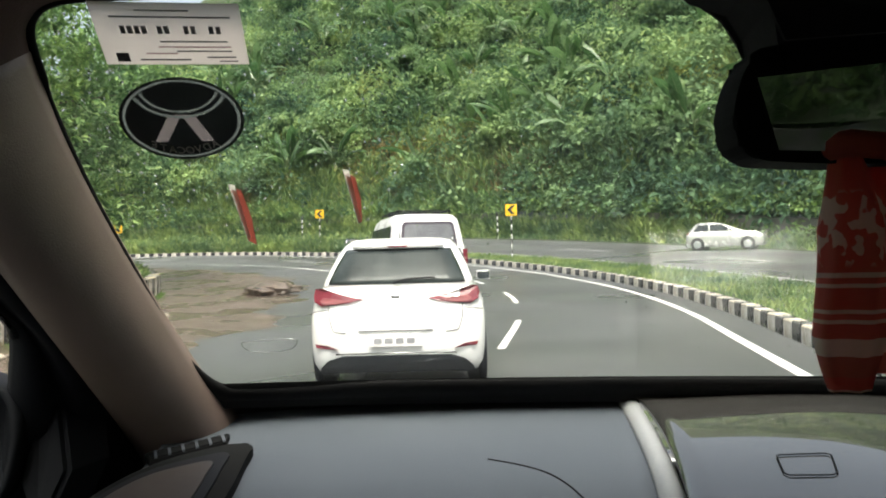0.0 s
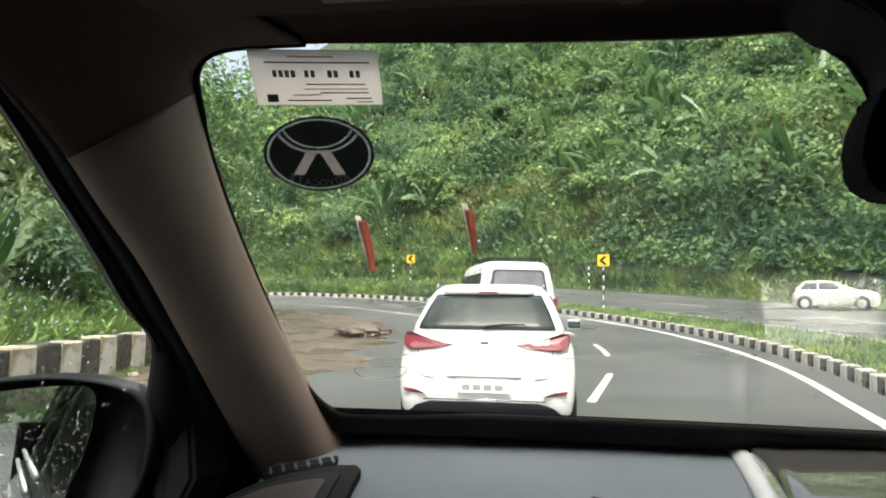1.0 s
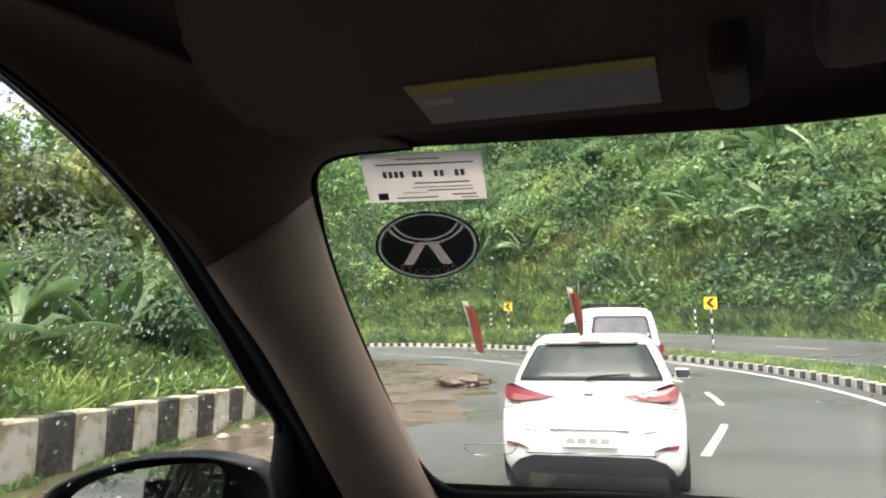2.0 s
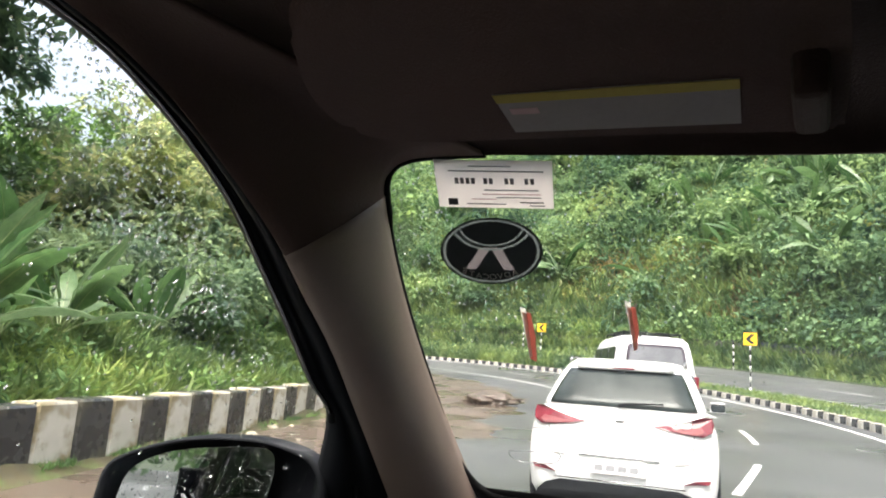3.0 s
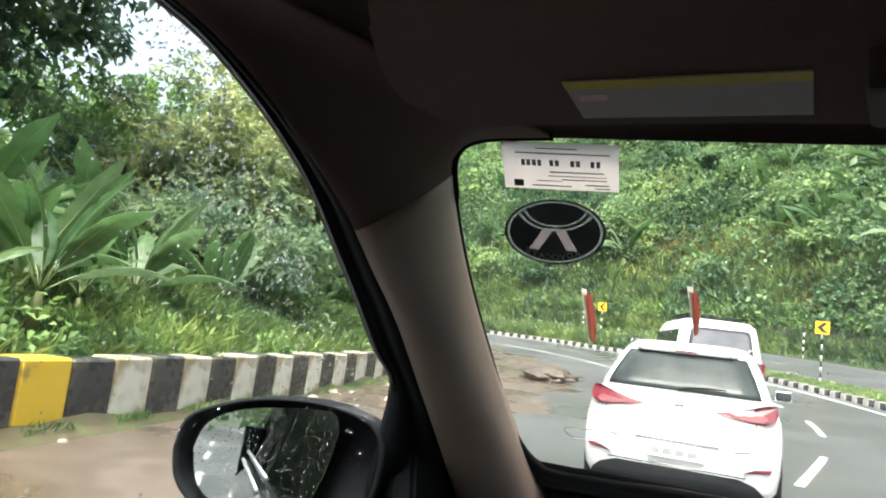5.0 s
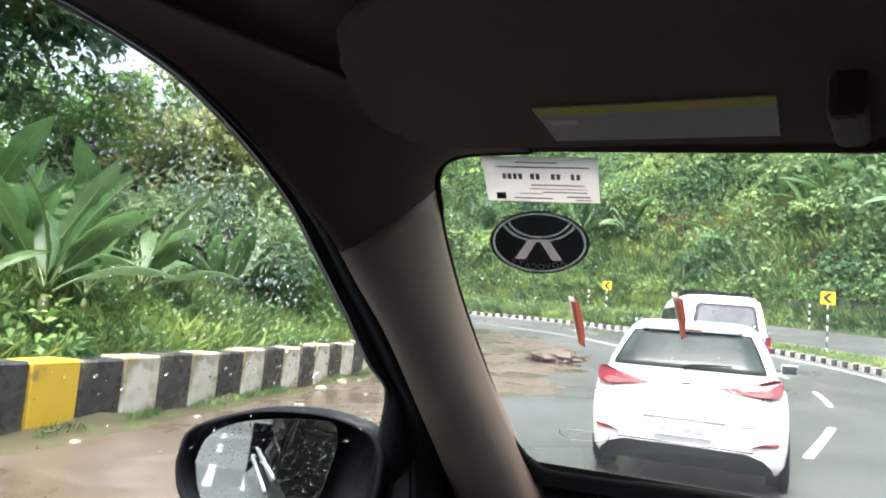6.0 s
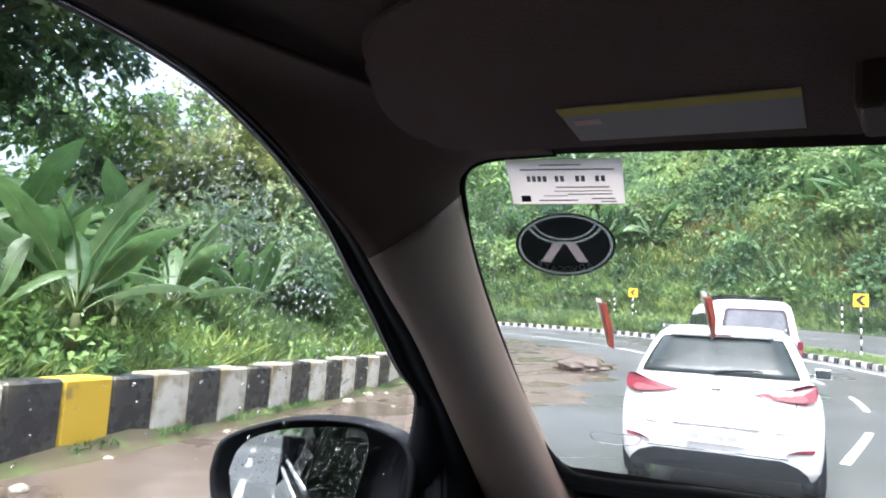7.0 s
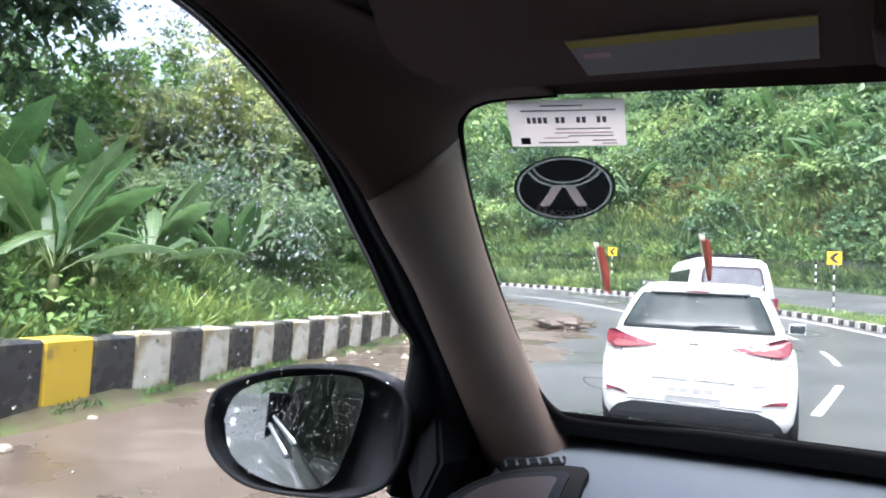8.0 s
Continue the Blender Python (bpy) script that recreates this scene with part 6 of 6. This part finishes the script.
    for sx in (-1, 1):
        tube("tailgate_seam", [(sx * 0.645, 0.035, 0.83), (sx * 0.64, 0.008, 0.70), (sx * 0.60, -0.002, 0.58), (sx * 0.48, -0.004, 0.565)], 0.0035, M["sail"], e, "dark shut line beside the tailgate", sides=5)
        tube("bumper_seam", [(sx * 0.66, 0.02, 0.79), (sx * 0.76, 0.07, 0.775), (sx * 0.835, 0.19, 0.76)], 0.0035, M["sail"], e, "dark shut line over the bumper", sides=5)
        tube("roof_rail", [(sx * 0.555, 0.60, 1.455), (sx * 0.56, 0.72, 1.488), (sx * 0.55, 1.2, 1.50), (sx * 0.53, 1.72, 1.47)], 0.016, M["chrome"], e, "slim roof rail", sides=7)
    tube("lower_lip", [(-0.58, -0.012, 0.365), (0, -0.028, 0.372), (0.58, -0.012, 0.365)], 0.006, M["chrome"], e, "thin crease over the bumper insert", sides=5)
    part("tailgate_grip", box_bm(-0.36, 0.36, -0.012, 0.04, 0.575, 0.588, 0.003), M["chrome"], e, "thin shadowed tailgate grip")
    part("emblem", box_bm(-0.045, 0.045, 0.045, 0.07, 0.885, 0.92, 0.012), M["chrome"], e, "small plain oval emblem")
    return e


def passenger_van(at, turn):
    """A boxy jeep-like passenger van, tail at y = 0."""
    e = thing("van", "boxy white passenger van with a roof rack", "van", at=at, turn=turn)
    low = [(0.42, 0.74, 0.10, 4.30, 0.1), (0.48, 0.80, 0.04, 4.38, 0.12), (0.62, 0.83, 0.0, 4.40, 0.14)]
    bumper = loft("skirt", [ring(-w, w, y0, y1, z, r, 4) for z, w, y0, y1, r in low], M["vandark"], e, "dark lower body")
    up = [(0.62, 0.825, 0.04, 4.34, 0.14), (0.80, 0.83, 0.02, 4.34, 0.14), (1.10, 0.82, 0.03, 4.25, 0.14), (1.18, 0.80, 0.04, 3.3, 0.16), (1.60, 0.74, 0.10, 2.75, 0.2), (1.78, 0.70, 0.15, 2.55, 0.22), (1.86, 0.62, 0.24, 2.42, 0.24), (1.88, 0.45, 0.4, 2.2, 0.24)]
    body = loft("body", [ring(-w, w, y0, y1, z, r, 6) for z, w, y0, y1, r in up], M["vanwhite"], e)
    panel("rear_window", [(-0.56, 0.045, 1.22), (0.56, 0.045, 1.22), (0.50, 0.115, 1.66), (-0.50, 0.115, 1.66)], 0.020, M["vanglass"], e, "rear window coloured pale for the sky seen through it", 0.16, 0.02)
    panel("window_surround", [(-0.62, 0.042, 1.17), (0.62, 0.042, 1.17), (0.55, 0.125, 1.71), (-0.55, 0.125, 1.71)], 0.010, M["vandark"], e, "black window rubber", 0.16, 0.02)
    for sx in (-1, 1):
        lamp = part("tail_light", box_bm(sx * 0.77 - 0.05, sx * 0.77 + 0.05, 0.005, 0.12, 0.86, 1.16, 0.015), M["taillight"], e, "tall red tail light")
        part("lens_insert", box_bm(sx * 0.77 - 0.04, sx * 0.77 + 0.04, 0.001, 0.02, 0.95, 1.01, 0.004), M["amber"], lamp, "pale indicator lens")
        for y0, y1 in ((0.32, 0.98), (1.06, 1.78), (1.86, 2.62)):
            c = [(0.80, y0, 1.22), (0.80, y1, 1.22), (0.735, y1 - (0.12 if y1 > 2 else 0), 1.64), (0.735, y0 + 0.02, 1.64)]
            c = [(sx * p[0], p[1], p[2]) for p in (c if sx > 0 else [c[1], c[0], c[3], c[2]])]
            panel("side_window", c, 0.014, M["carglass"], e, "dark side window", 0.12, 0.02)
        for y in (0.85, 3.45):
            wheel(e, sx * 0.74, y, 0.34, sx)
        tube("rack_rail", [(sx * 0.56, 0.35, 1.945), (sx * 0.57, 1.4, 1.96), (sx * 0.56, 2.3, 1.945)], 0.014, M["sail"], e, "black roof rack rail", sides=6)
        for y in (0.45, 1.4, 2.2):
            tube("rack_foot", [(sx * 0.56, y, 1.85), (sx * 0.56, y, 1.97)], 0.014, M["sail"], e, "rack foot", sides=6)
        part("door_mirror", box_bm(sx * 0.95 - 0.09, sx * 0.95 + 0.09, 2.75, 2.83, 1.2, 1.36, 0.03), M["sail"], e, "black door mirror")
    for y in (0.4, 0.8, 1.2, 1.6, 2.0):
        tube("rack_bar", [(-0.56, y, 1.945), (0.56, y, 1.945)], 0.012, M["sail"], e, "rack cross bar", sides=6)
    part("step_bumper", box_bm(-0.80, 0.80, -0.13, 0.04, 0.46, 0.64, 0.03), M["vandark"], e, "dark rear bumper")
    plate = part("number_plate", box_bm(-0.26, 0.26, -0.142, -0.125, 0.62, 0.76, 0.004), M["plateyellow"], e, "yellow plate with dark bars")
    for k in range(3):
        part("plate_bar", box_bm(-0.20 + k * 0.14, -0.10 + k * 0.14, -0.147, -0.141, 0.66, 0.72), M["platebar"], plate)
    part("door_crease", box_bm(-0.70, 0.70, 0.008, 0.06, 1.085, 1.10, 0.003), M["vanwhite"], e)
    part("door_handle", box_bm(0.30, 0.46, -0.004, 0.04, 0.98, 1.02, 0.008), M["sail"], e, "black door handle")
    return e


hatchback("hatchback_car", "wet white hatchback with red wraparound tail lights", M["white"], (-1.60, 6.62, land(0, 8)), 9)
van = passenger_van((-2.95, 15.0, land(0, 16.5)), 26)
van.scale = (1.06, 1.06, 1.12)
hatchback("hatchback_car", "small silver hatchback on the opposite carriageway", M["silverpaint"], (6.6, 40.4, land(0, 39.6)), -112)


# ---- road signs ----
def chevron_sign(at, turn, size=0.62, height=2.2):
    e = thing("chevron_sign", "yellow chevron board on a black and white striped post", "road sign", "chevron signs", at, turn)
    bands = 9
    for k in range(bands):
        z0, z1 = height * k / bands - (0.1 if k == 0 else 0), height * (k + 1) / bands
        tube("post_band", [(0, 0.03, z0), (0, 0.03, z1)], 0.04, M["signblack"] if k % 2 else M["signwhite"], e, sides=10)
    h = size / 2
    board = part("board", box_bm(-h, h, -0.02, 0.0, height - 0.05, height - 0.05 + size, 0.004), M["signyellow"], e, "yellow board")
    zc = height - 0.05 + h
    pts = [(0.02, h * 0.72), (0.22, h * 0.72), (-0.02, 0), (0.22, -h * 0.72), (0.02, -h * 0.72), (-0.22, 0)]
    slab("chevron", [Vector((x, -0.022, zc + z)) for x, z in pts][::-1], (0, -0.004, 0), M["signblack"], board, "black left-pointing chevron")
    for x0, x1, z0, z1 in ((-h, h, zc + h - 0.02, zc + h), (-h, h, zc - h, zc - h + 0.02), (-h, -h + 0.02, zc - h + 0.02, zc + h - 0.02), (h - 0.02, h, zc - h + 0.02, zc + h - 0.02)):
        part("border_strip", box_bm(x0, x1, -0.024, -0.0205, z0, z1), M["signblack"], board)
    return e


for r, s, turn, height in ((39.8, 25.6, 8, 2.35), (39.6, 42.9, 24, 2.5), (38.4, 60.0, 46, 1.9)):
    p = lay(r, s)
    chevron_sign(p, turn, 0.66, height)
for s in (37.0, 52.0):
    p = lay(52.2, s)
    post = thing("marker_post", "black and white striped marker post on the far verge", "marker post", "marker posts", p)
    for k in range(8):
        tube("post_band", [(0, 0, 0.26 * k - (0.1 if k == 0 else 0)), (0, 0, 0.26 * (k + 1))], 0.06, M["signblack"] if k % 2 else M["signwhite"], post, sides=10)

# ---- heap of wet earth left on the shoulder ----
random.seed(3)
bm = bmesh.new()
bmesh.ops.create_icosphere(bm, subdivisions=5, radius=1.0)
for v in bm.verts:
    d = v.co.copy()
    v.co *= 1 + 0.20 * noise.noise(d * 2.2) + 0.06 * noise.noise(d * 6.0) + 0.025 * noise.noise(d * 15.0)
    v.co = Vector((v.co.x * 0.9, v.co.y * 1.7, v.co.z * 0.3))
heap = part("earth_heap", bm, M["mud"], None, smooth=True)
tagged(heap, "low heap of wet brown earth on the shoulder", "earth heap")
heap.matrix_basis = pose(-9.6, 21.5, land(0, 21.5) + 0.05, 0, 0, 20)

# ---- stones and litter on the shoulder ----
random.seed(9)
for k in range(26):
    n = random.randint(31, 73)
    x, y, h = PARAPET[n]
    d = random.uniform(0.25, 1.5)
    px, py = x + d * math.cos(radians(h)), y + d * math.sin(radians(h))
    size = random.choice((0.04, 0.05, 0.07, 0.10))
    bm = bmesh.new()
    bmesh.ops.create_icosphere(bm, subdivisions=2, radius=size)
    for v in bm.verts:
        v.co *= 1 + 0.35 * noise.noise(v.co * (3 / size) * 0.2 + Vector((k * 3.1, 0, 0)))
        v.co.z *= 0.6
    st = part("stone", bm, M["palebark"] if k % 9 else M["block_white"], None, smooth=False)
    tagged(st, "loose pale stone lying on the muddy shoulder", "stone", "shoulder stones")
    st.matrix_basis = pose(px, py, land(px, py) + size * 0.25, 0, 0, k * 40)
